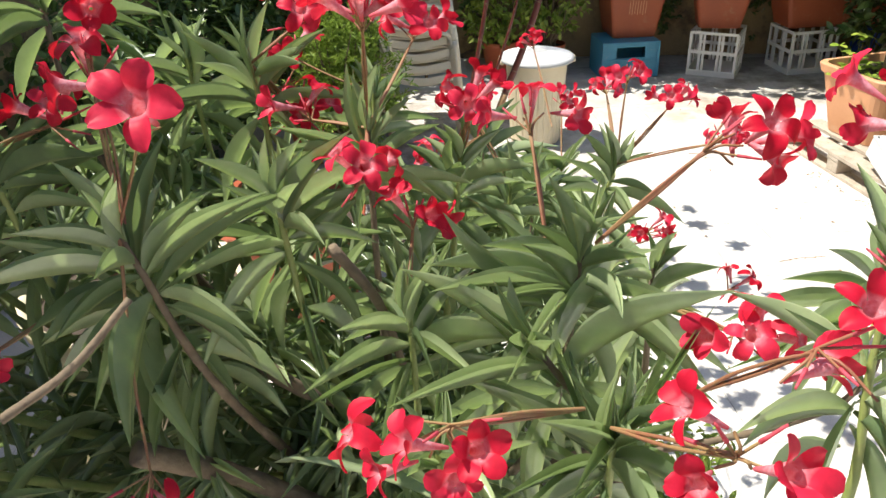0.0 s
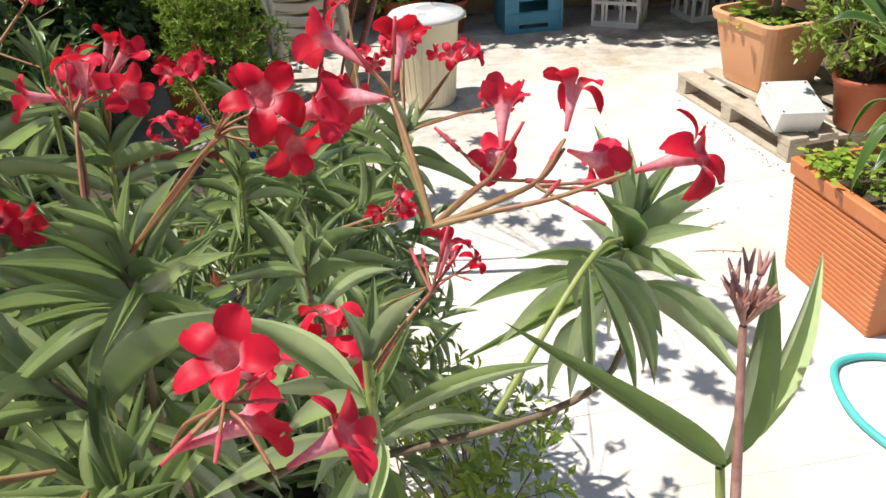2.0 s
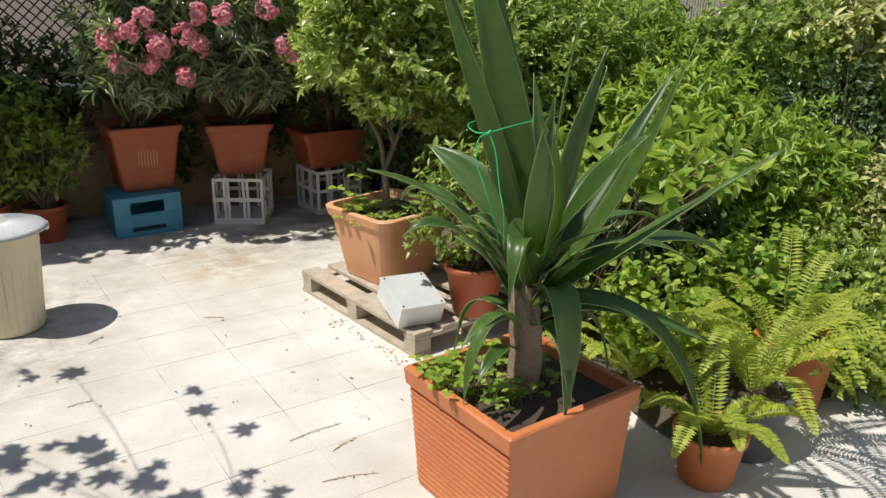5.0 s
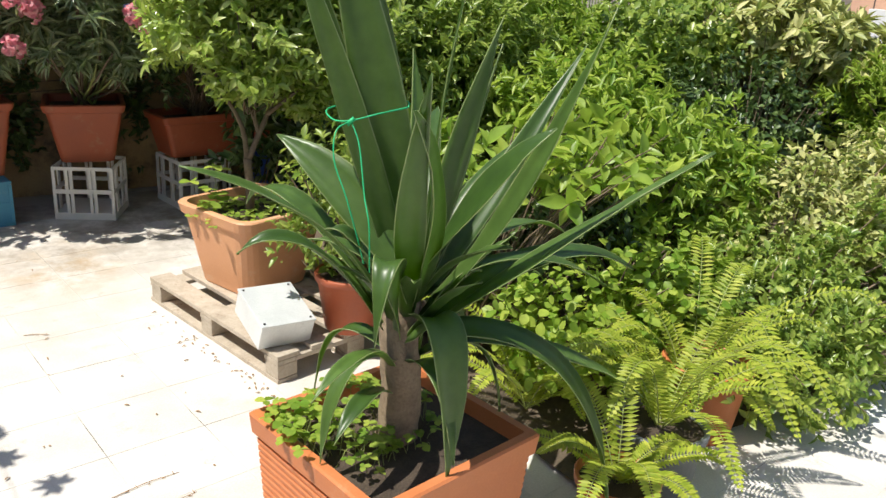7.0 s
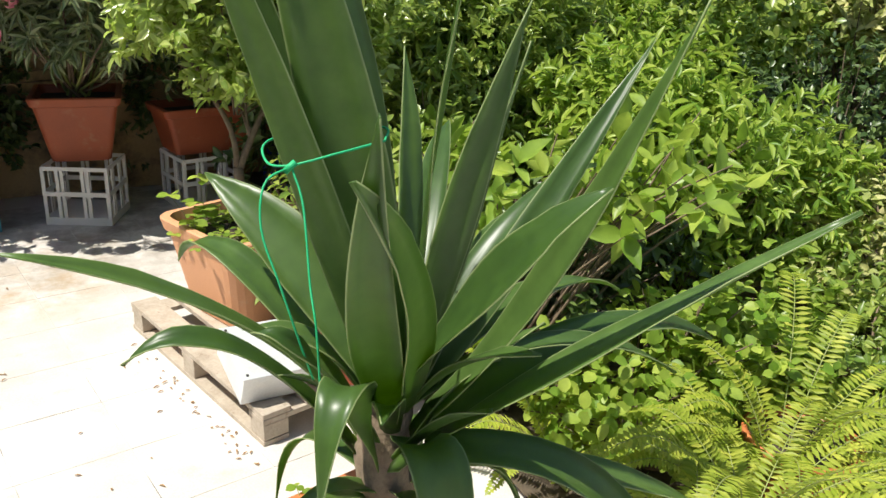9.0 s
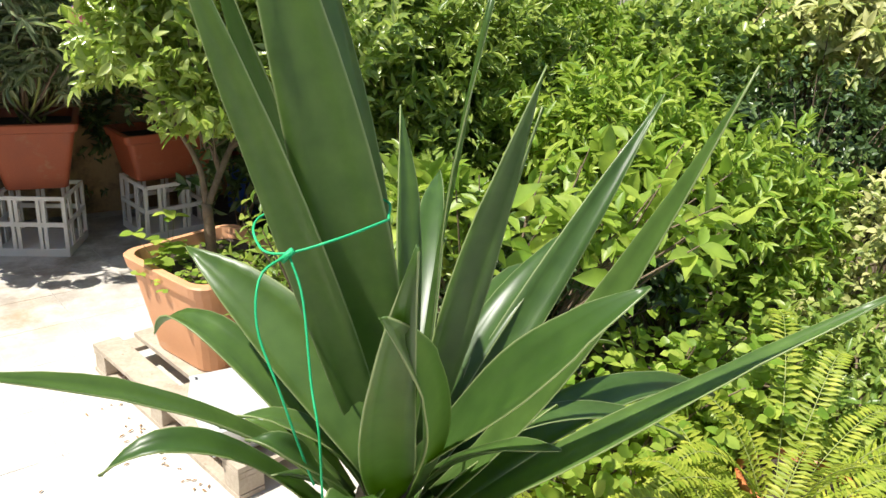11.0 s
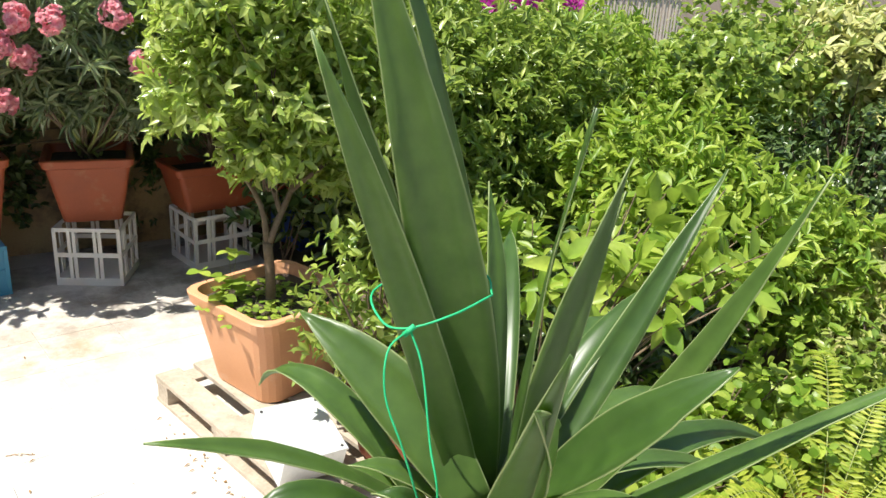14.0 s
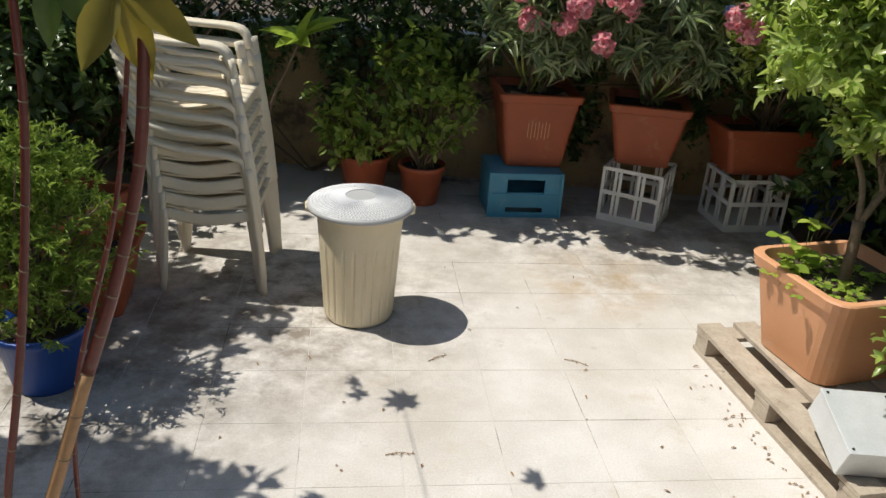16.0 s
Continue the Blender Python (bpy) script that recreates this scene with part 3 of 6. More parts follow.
# ---- crates ----
def slatted_crate(m, w, d, h, mat, label):
    """An open bottle crate: base tray, two rails and upright slats on four sides."""
    ob = thing("bottle_crate", m, label, "crate", "white crates")
    t = 0.010
    part("base_tray", box_bm(-w / 2, -d / 2, 0, w / 2, d / 2, 0.045, bevel=0.004), mat, ob)
    for z, hh in ((h * 0.50, 0.026), (h - 0.022, 0.022)):
        inset = 0.0 if z < h * 0.6 else 0.012
        for x0, y0, x1, y1 in ((-w / 2, -d / 2, w / 2, -d / 2 + t), (-w / 2, d / 2 - t, w / 2, d / 2), (-w / 2, -d / 2 + t, -w / 2 + t, d / 2 - t), (w / 2 - t, -d / 2 + t, w / 2, d / 2 - t)):
            k = 1 - inset
            part("rail", box_bm(x0 * k, y0 * k, z, x1 * k, y1 * k, z + hh, bevel=0.002), mat, ob)
    for side in range(4):
        L, off = (w, d / 2) if side % 2 == 0 else (d, w / 2)
        rot = pose(0, 0, 0, 0, 0, 90 * side)
        xs = [-0.5, -0.28, -0.20, 0.12, 0.20, 0.5]
        for q in xs:
            x = q * (L - 0.022)
            part("slat", box_bm(x - 0.009, -off + 0.001, 0.04, x + 0.009, -off + t - 0.001, h - 0.01, m=rot), mat, ob)
    return ob


slatted_crate(pose(2.05, 6.56, 0, 0, 0, -24), 0.355, 0.33, 0.33, M["white_plastic"], "white slatted plastic bottle crate, upturned, carrying a pot")
slatted_crate(pose(2.70, 6.62, 0, 0, 0, 12), 0.37, 0.34, 0.32, M["white_plastic"], "white slatted plastic bottle crate carrying a trough")


def closed_crate(m, w, d, h, mat, label, holes):
    ob = thing("blue_crate", m, label, "crate")
    t = 0.012

    def panel(*c):
        part("panel", box_bm(*c), mat, ob)

    panel(-w / 2, d / 2 - t, 0, w / 2, d / 2, h - t)
    panel(-w / 2, -d / 2, 0, -w / 2 + t, d / 2 - t, h - t)
    panel(w / 2 - t, -d / 2, 0, w / 2, d / 2 - t, h - t)
    panel(-w / 2, -d / 2, h - t, w / 2, d / 2, h)
    z = 0.0
    for z0, z1, x0, x1 in holes:
        panel(-w / 2 + t, -d / 2, z, w / 2 - t, -d / 2 + t, z0)
        panel(-w / 2 + t, -d / 2, z0, x0, -d / 2 + t, z1)
        panel(x1, -d / 2, z0, w / 2 - t, -d / 2 + t, z1)
        z = z1
    panel(-w / 2 + t, -d / 2, z, w / 2 - t, -d / 2 + t, h - t)
    for zz in (0.0, h * 0.48, h - 0.016):
        part("rim", box_bm(-w / 2 - 0.006, -d / 2 - 0.007, zz, w / 2 + 0.006, -d / 2 - 0.0005, zz + 0.014, bevel=0.002), mat, ob)
    for x in (-w / 2 - 0.004, w / 2 - 0.016):
        part("corner_rib", box_bm(x, -d / 2 - 0.012, 0.016, x + 0.02, -d / 2 - 0.0075, h - 0.018, bevel=0.002), mat, ob)
    return ob


closed_crate(pose(1.36, 6.58, 0, 0, 0, 9), 0.43, 0.34, 0.27, M["blue_plastic"], "blue plastic crate turned upside down under a pot", [(0.03, 0.06, -0.11, 0.11), (0.15, 0.23, -0.11, 0.11)])
closed_crate(pose(3.36, 6.66, 0, 0, 0, 14), 0.42, 0.32, 0.30, M["dark_blue_plastic"], "dark blue plastic crate in the corner by the wall", [(0.17, 0.25, -0.14, -0.02), (0.252, 0.253, -0.1, 0.1)])
square_pot("plant_pot", pose(3.35, 6.68, 0.302, 0, 0, 14), 0.42, 0.3, 0.34, M["terracotta_dark"], "terracotta pot on the dark blue crate", 0.03, group="pots along the wall")


# ---- bin ----
def waste_bin():
    ob = thing("waste_bin", pose(0.615, 5.10, 0), "cream plastic bin with fluted sides and a white mesh cover", "bin")
    n = 120
    loops = []
    for r, z, fl in ((0.130, 0.0, 0), (0.142, 0.006, 0), (0.149, 0.02, 0), (0.151, 0.03, 0.6), (0.162, 0.20, 1), (0.170, 0.33, 0.8), (0.173, 0.38, 0), (0.182, 0.50, 0), (0.186, 0.505, 0), (0.186, 0.525, 0), (0.178, 0.525, 0), (0.138, 0.03, 0)):
        lo = []
        for i in range(n):
            w = 2 * math.pi * i / n
            g = 0.006 * fl * (1 if i % 5 == 0 else 0)
            lo.append(((r - g) * math.cos(w), (r - g) * math.sin(w), z))
        loops.append(lo)
    v, f = rings(loops, True, True)
    link_mesh("bin_body", v, f, M["cream_plastic"], ob, False, "cream fluted plastic body")
    lid = Skin()
    prof = [(0.205, 0.505), (0.221, 0.508), (0.224, 0.518), (0.216, 0.526), (0.200, 0.533), (0.165, 0.543), (0.10, 0.552), (0.04, 0.555)]
    lid.add(*lathe(prof, 48))
    lid_ob = lid.link("lid", M["lid_plastic"], ob, True, "white domed cover")
    net = Skin()
    for k in range(84):
        for s in (-1, 1):
            pts = []
            for q in np.linspace(0, 1, 5):
                r = 0.213 - 0.150 * q
                z = 0.5285 + 0.027 * (1 - (1 - q) ** 2)
                w = 2 * math.pi * k / 84 + s * q * 0.42
                pts.append((r * math.cos(w), r * math.sin(w), z))
            net.tube(pts, 0.0017, 0.0017, 3, False)
    net.link("mesh_cover", M["white_mesh"], lid_ob, False, "fine white netting")
    for w0 in (0.12, 3.3):
        hd = Skin()
        hd.tube([(0.215 * math.cos(w), 0.215 * math.sin(w), 0.50 + 0.012 * math.sin((w - w0 + 0.18) / 0.36 * math.pi)) for w in np.linspace(w0 - 0.18, w0 + 0.18, 8)], 0.014, 0.014, 6)
        hd.link("handle", M["cream_plastic"], ob, True, "moulded lug handle")
    return ob


waste_bin()


# ---- stacked garden chairs ----
def garden_chair(m):
    """A one-piece plastic armchair that faces +x."""
    ob = thing("garden_chair", m, "stackable off-white plastic garden chair, weathered", "chair", "stacked chairs")
    mat = M["chair_plastic"]

    def flat_sweep(path, wide, thick, side=(0, 1, 0)):
        p = spline(path, 14)
        tg = unit(np.gradient(p, axis=0))
        sd = np.array(side, float)
        loops = []
        for k in range(len(p)):
            w = wide if np.isscalar(wide) else wide[0] + (wide[1] - wide[0]) * k / (len(p) - 1)
            a = unit(sd - (sd @ tg[k]) * tg[k])
            b = np.cross(tg[k], a)
            loops.append([tuple(p[k] + a * w / 2 * c + b * thick / 2 * s) for c, s in ((-1, -0.6), (-0.8, -1), (0.8, -1), (1, -0.6), (1, 0.6), (0.8, 1), (-0.8, 1), (-1, 0.6))])
        sk = Skin()
        sk.add(*rings(loops, True, True))
        return sk

    for y in (-0.225, 0.225):
        s = 1 if y > 0 else -1
        flat_sweep([(0.21, y, 0.0), (0.195, y * 0.99, 0.2), (0.17, y * 0.97, 0.42), (0.15, y * 0.97, 0.60)], (0.078, 0.150), 0.03, (0.55, s, 0)).link("leg", mat, ob)
        flat_sweep([(-0.235, y * 0.92, 0.0), (-0.215, y * 0.92, 0.2), (-0.20, y * 0.9, 0.40)], (0.065, 0.11), 0.028, (0.3, s, 0)).link("leg", mat, ob)
        flat_sweep([(0.165, y * 0.97, 0.56), (0.15, y * 1.0, 0.625), (0.09, y * 1.05, 0.655), (-0.08, y * 1.07, 0.672), (-0.22, y * 1.0, 0.70), (-0.30, y * 0.93, 0.755)], (0.092, 0.07), 0.026).link("arm", mat, ob)
        flat_sweep([(-0.20, y * 0.9, 0.39), (-0.25, y * 0.93, 0.58), (-0.31, y * 0.92, 0.78)], 0.055, 0.02).link("back_upright", mat, ob)
    top = flat_sweep([(-0.30, -0.205, 0.76), (-0.325, -0.14, 0.835), (-0.335, 0, 0.86), (-0.325, 0.14, 0.835), (-0.30, 0.205, 0.76)], 0.085, 0.022, (0, 0, 1))
    top.link("top_rail", mat, ob)
    for k in range(5):
        y = -0.13 + 0.065 * k
        flat_sweep([(-0.205, y, 0.41), (-0.262, y, 0.6), (-0.325, y, 0.835 - 0.3 * y * y)], 0.036, 0.012).link("back_slat", mat, ob)
    for k in range(6):
        y = -0.185 + 0.074 * k
        flat_sweep([(-0.215, y, 0.405), (-0.05, y, 0.39), (0.12, y, 0.405), (0.195, y, 0.395)], 0.06, 0.014).link("seat_slat", mat, ob)
    part("seat_frame", box_bm(0.165, -0.215, 0.352, 0.19, 0.215, 0.394, bevel=0.006), mat, ob)
    for y in (-0.222, 0.208):
        flat_sweep([(-0.2, y, 0.375), (-0.02, y + (0.003 if y < 0 else -0.003), 0.345), (0.17, y, 0.375)], 0.014, 0.05).link("side_apron", mat, ob)
    return ob


CHAIR_TURN = 6.0
first_chair = garden_chair(pose(-0.075, 5.42, 0, 0, 0, CHAIR_TURN))
for k in range(1, 7):
    copy_thing(first_chair, pose(-0.075 - 0.004 * k, 5.42 + 0.002 * k, 0.074 * k, 0, -0.5 * k, CHAIR_TURN + 0.7 * math.sin(k * 2.1)))


# ---- pallet and metal box ----
def pallet():
    ob = thing("wooden_pallet", pose(2.065, 5.035, 0, 0, 0, 14.0), "weathered grey wooden pallet lying on the paving", "pallet")
    L, W = 1.06, 0.80
    xs = [0.0, 0.165, 0.33, 0.495, 0.70]
    for k, x in enumerate(xs):
        wd = 0.10 if k else 0.105
        part("deck_board", box_bm(x, -L, 0.101, x + wd, -0.003 * k, 0.120, bevel=0.002), M["wood_grey"], ob)
    for y in (-0.10, -0.56, -L):
        part("cross_board", box_bm(0, y, 0.080, W, y + 0.095, 0.0995, bevel=0.002), M["wood_grey"], ob)
        for x in (0.0, 0.35, 0.70):
            part("block", box_bm(x + 0.002, y + 0.002, 0.0195, x + 0.095, y + 0.09, 0.0785, bevel=0.003), M["wood_grey"], ob)
    for x in (0.0, 0.35, 0.70):
        part("ground_board", box_bm(x, -L, 0, x + 0.095, 0, 0.018, bevel=0.002), M["wood_grey"], ob)
    return ob


pallet()


def metal_box():
    m = pose(2.375, 4.215, 0.122, 0, 0, 5) @ pose(0, 0, 0.036, 17, 3, 0)
    ob = thing("metal_box", m, "galvanised sheet metal box lying tilted on the pallet", "box")
    part("box_body", box_bm(-0.115, -0.125, 0, 0.115, 0.125, 0.105, bevel=0.004), M["metal_box"], ob)
    part("box_lid", box_bm(-0.118, -0.128, 0.106, 0.118, 0.128, 0.116, bevel=0.003), M["metal_box"], ob, "flanged lid")
    for x, y in ((-0.10, -0.11), (0.10, -0.11), (-0.10, 0.11), (0.10, 0.11)):
        v, f = lathe([(0.005, 0.116), (0.005, 0.119), (0.003, 0.120)], 8)
        link_mesh("screw", [(a + x, b + y, c) for a, b, c in v], f, M["iron"], ob)
    return ob


metal_box()

# ---- hose ----
hose = Skin()
hose.tube(spline([(3.3, 2.02, 0.013), (2.85, 2.02, 0.013), (2.4, 2.22, 0.013), (2.24, 2.40, 0.013), (2.09, 2.52, 0.013), (1.95, 2.53, 0.013), (1.87, 2.46, 0.013), (1.85, 2.26, 0.013), (1.93, 2.05, 0.013), (1.99, 1.91, 0.013), (2.15, 1.6, 0.013), (2.5, 1.3, 0.013), (2.7, 0.7, 0.013), (2.6, -0.4, 0.013)], 90), 0.0125, 0.0125, 10)
hose_ob = hose.link("garden_hose", M["hose"])
tagged(hose_ob, "turquoise rubber garden hose looped on the paving", "hose")

# ---- plants ----
LEAF4 = leaf_shape(4, 0.42, 0.25, 0.12)
LEAF3 = leaf_shape(3, 0.45, 0.3, 0.12)
LANCE = leaf_shape(6, 0.45, 0.3, 0.16)
LANCE4 = leaf_shape(4, 0.45, 0.3, 0.14)
ROUND = leaf_shape(4, 0.5, 0.2, 0.1, 0.6)


def shrub(name, root, blobs, density, leaf, length, width, mat, label, category="shrub", per=6, spread=1.0, seed=1, twig_count=60, hollow=0.5, stem=0.09, bark="bark", group="", twig_r=0.004, down=0.0):
    rg = np.random.default_rng(seed)
    ob = thing(name, pose(*root), label, category, group)
    off = np.array(root, float)
    T, A = crown_points(blobs, density, rg, hollow)
    T = T - off
    P, D, N = whorls(T, A, per, spread, rg, stem, down)
    s = 0.65 + 0.6 * rg.random(len(P))
    tagged(scatter("foliage", leaf, P, D, N, length * s, width * s * (0.85 + 0.3 * rg.random(len(P))), mat, ob), kind="stuff")
    sk = Skin()
    twigs(sk, T, A, (0, 0, 0), rg, twig_count, twig_r)
    tagged(sk.link("twig_growth", M[bark], ob), kind="stuff")
    return ob


# yucca, leaf by leaf
def yucca():
    ob = thing("yucca", pose(2.25, 2.92, 0.41), "tall yucca with broad sword leaves tied with green twine", "yucca")
    base = np.array((2.25, 2.92, 0.41))
    tr = Skin()
    tr.tube(spline([(0, 0, -0.03), (0.005, -0.01, 0.15), (-0.005, 0.0, 0.32), (0.01, 0.0, 0.44)], 14), 0.058, 0.045, 14, True, 0.05)
    tr.link("trunk", M["bark_yucca"], ob, True, "fibrous grey-brown trunk")
    # root on the trunk, control lift, tip, width, turn of the face
    leaves = [
        ((2.24, 2.90, 0.86), (2.108, 2.91, 1.26), (1.958, 2.951, 1.68), 0.066, (-0.6, -0.8, 0)),
        ((2.25, 2.93, 0.90), (2.17, 2.93, 1.32), (2.03, 2.98, 1.86), 0.115, (-0.4, -0.9, 0)),
        ((2.27, 2.95, 0.90), (2.22, 3.00, 1.40), (2.10, 3.04, 1.84), 0.075, (0.5, -0.8, 0)),
        ((2.24, 2.95, 0.90), (2.135, 2.99, 1.30), (2.00, 3.04, 1.74), 0.055, (-0.8, -0.5, 0)),
        ((2.28, 2.95, 0.85), (2.33, 3.02, 1.12), (2.365, 3.127, 1.40), 0.060, (0.2, -1, 0)),
        ((2.28, 2.89, 0.86), (2.27, 2.83, 1.25), (2.283, 2.761, 1.60), 0.030, (0.9, -0.5, 0)),
        ((2.29, 2.90, 0.85), (2.34, 2.86, 1.18), (2.432, 2.836, 1.505), 0.062, (-0.2, -1, 0)),
        ((2.30, 2.90, 0.85), (2.37, 2.88, 1.15), (2.46, 2.87, 1.44), 0.035, (0.3, -1, 0)),
        ((2.31, 2.92, 0.82), (2.52, 2.93, 1.08), (2.793, 2.961, 1.43), 0.062, (-0.5, -0.7, 0.5)),
        ((2.31, 2.86, 0.82), (2.43, 2.72, 1.12), (2.505, 2.554, 1.545), 0.050, (-0.6, -0.3, 0.6)),
        ((2.26, 2.85, 0.90), (2.285, 2.63, 1.17), (2.358, 2.525, 1.315), 0.085, (-0.5, -0.3, 0.9)),
        ((2.33, 2.86, 0.76), (2.55, 2.68, 1.00), (2.78, 2.48, 1.25), 0.062, (-0.4, 0.1, 1)),
        ((2.33, 2.91, 0.74), (2.72, 2.93, 0.86), (3.076, 2.949, 0.76), 0.085, (-0.2, -0.3, 1)),
        ((2.21, 2.86, 0.92), (2.12, 2.99, 1.09), (2.009, 3.146, 1.195), 0.105, (-0.5, -0.7, 0.5)),
        ((2.24, 2.86, 0.84), (2.10, 2.64, 1.12), (2.019, 2.45, 1.435), 0.066, (-0.3, -0.7, 0.5)),
        ((2.25, 2.85, 0.84), (2.155, 2.64, 1.14), (2.003, 2.47, 1.37), 0.078, (0.1, -0.9, 0.5)),
        ((2.19, 2.88, 0.80), (1.98, 2.84, 1.06), (1.695, 2.809, 1.218), 0.050, (-0.1, -0.2, 1)),
        ((2.18, 2.89, 0.76), (1.98, 2.88, 1.00), (1.828, 2.902, 0.993), 0.050, (-0.1, -0.2, 1)),
        ((2.19, 2.87, 0.79), (2.06, 2.78, 1.02), (1.99, 2.80, 1.06), 0.038, (-0.3, -0.3, 1)),
        ((2.20, 2.84, 0.76), (2.08, 2.68, 1.02), (2.02, 2.62, 0.86), 0.062, (-0.4, -0.4, 0.9)),
        ((2.25, 2.86, 0.74), (2.245, 2.70, 0.80), (2.25, 2.66, 0.42), 0.10, (0, -0.7, 0.7)),
        ((2.30, 2.86, 0.74), (2.62, 2.70, 0.62), (2.84, 2.68, 0.08), 0.10, (0.4, -0.5, 0.8)),
        ((2.31, 2.88, 0.70), (2.62, 2.77, 0.66), (2.93, 2.70, 0.48), 0.055, (0.1, -0.3, 1)),
        ((2.20, 2.87, 0.66), (2.05, 2.74, 0.78), (1.90, 2.66, 0.74), 0.040, (-0.1, -0.1, 1)),
        ((2.20, 2.88, 0.58), (2.08, 2.78, 0.64), (1.98, 2.72, 0.58), 0.045, (-0.1, -0.2, 1)),
        ((2.29, 2.97, 0.80), (2.44, 3.16, 1.05), (2.56, 3.36, 1.08), 0.070, (0.2, 0.2, 1)),
        ((2.21, 2.97, 0.78), (2.06, 3.16, 1.02), (1.98, 3.30, 0.98), 0.070, (-0.2, 0.2, 1)),
    ]
    # leaves on the far side, which close the crown towards the bed
    for tip, wide in (((2.78, 3.22, 1.02), 0.07), ((2.60, 3.38, 1.20), 0.065), ((2.90, 3.08, 0.86), 0.07), ((2.74, 3.02, 1.18), 0.06), ((2.66, 3.24, 0.70), 0.07), ((2.42, 3.40, 0.92), 0.065), ((2.86, 2.84, 0.78), 0.06)):
        r0 = np.array((2.28, 2.92, 0.80))
        q = np.array(tip) - r0
        leaves.append((tuple(r0), tuple(r0 + q * 0.5 + np.array((0, 0, 0.10))), tip, wide, (-0.4 * q[0], -0.4 * q[1], 1.0)))
    # short leaves that sheath the top of the trunk
    for k in range(12):
        w = k * 2.4
        q = np.array((math.cos(w), math.sin(w)))
        lift = 0.70 + 0.012 * k
        reach = 0.17 + 0.03 * (k % 4)
        r0 = (2.255 + 0.035 * q[0], 2.905 + 0.035 * q[1], lift)
        c0 = (2.255 + (0.05 + reach * 0.4) * q[0], 2.905 + (0.05 + reach * 0.4) * q[1], lift + 0.13)
        t0 = (2.255 + (0.05 + reach) * q[0], 2.905 + (0.05 + reach) * q[1], lift + 0.16 + 0.04 * (k % 3))
        leaves.append((r0, c0, t0, 0.052, (-q[0] * 0.6, -q[1] * 0.6, 0.8)))
    # old leaves that hang round the trunk in the shade
    for k in range(5):
        w = k * 1.26 + 0.9
        q = np.array((math.cos(w), math.sin(w)))
        leaves.append(((2.255 + 0.04 * q[0], 2.905 + 0.04 * q[1], 0.66), (2.255 + 0.19 * q[0], 2.905 + 0.19 * q[1], 0.68), (2.255 + 0.27 * q[0], 2.905 + 0.27 * q[1], 0.50 - 0.02 * (k % 3)), 0.05, (q[0] * 0.5, q[1] * 0.5, 0.9)))
    rows = 16
    for n_, (r, c, tip, w, face) in enumerate(leaves):
        r, c, tip = (np.array(q, float) for q in (r, c, tip))
        ctrl = 2 * c - (r + tip) / 2
        v, f = [], []
        for k in range(rows + 1):
            t = k / rows
            p = (1 - t) ** 2 * r + 2 * t * (1 - t) * ctrl + t * t * tip
            tg = unit(2 * (1 - t) * (ctrl - r) + 2 * t * (tip - ctrl))
            nf = unit(np.array(face, float) - (np.array(face, float) @ tg) * tg)
            sd = np.cross(tg, nf)
            if t < 0.45:
                ww = w * (0.62 + 0.38 * math.sin(t / 0.45 * math.pi / 2))
            else:
                u = (t - 0.45) / 0.55
                ww = w * (1 - u ** 1.9) * (1 - 0.1 * u)
            ww = max(ww, 0.0015) / 2
            cup = 0.32 * ww * (1 if t < 0.7 else 1.4)
            wav = 0.004 * math.sin(t * 9 + n_)
            p = p - base
            v += [tuple(p - sd * ww + nf * (cup + wav)), tuple(p - sd * ww * 0.5 + nf * cup * 0.3), tuple(p), tuple(p + sd * ww * 0.5 + nf * cup * 0.3), tuple(p + sd * ww + nf * (cup - wav))]
        for k in range(rows):
            for q in range(4):
                a = 5 * k + q
                f.append((a, a + 1, a + 6, a + 5))
        leaf = link_mesh("leaf", v, f, M["yucca_leaf"], ob, True)
        lay = leaf.data.uv_layers.new(name="leaf")
        uvs = np.array([(q / 4, k / rows) for k in range(rows + 1) for q in range(5)])
        lay.data.foreach_set("uv", uvs[[i for fc in f for i in fc]].ravel())
        so = leaf.modifiers.new("thick", "SOLIDIFY")
        so.thickness = 0.0022
    return ob


yucca()

# twine round the upright leaves, with two loose ends
tw = Skin()
tw.tube(spline([(2.215, 2.87, 1.30), (2.13, 2.84, 1.295), (2.064, 2.855, 1.279), (2.045, 2.90, 1.275), (2.08, 3.0, 1.28), (2.2, 3.03, 1.29), (2.25, 2.95, 1.30), (2.215, 2.87, 1.30)], 40), 0.0019, 0.0019, 6)
tw.tube(spline([(2.064, 2.850, 1.279), (2.022, 2.83, 1.264), (2.01, 2.81, 1.206), (2.025, 2.78, 1.134), (2.05, 2.77, 1.04), (2.07, 2.78, 0.98)], 24), 0.0017, 0.0017, 6)
tw.tube(spline([(2.066, 2.848, 1.277), (2.072, 2.82, 1.23), (2.065, 2.775, 1.133), (2.063, 2.745, 1.077), (2.07, 2.75, 0.97)], 20), 0.0017, 0.0017, 6)
tw.tube([(2.056, 2.85, 1.272), (2.07, 2.845, 1.286)], 0.005, 0.005, 6)
twine = tw.link("twine", M["rope"])
tagged(twine, "thin bright green twine tied round yucca leaves, ends hanging", "twine")


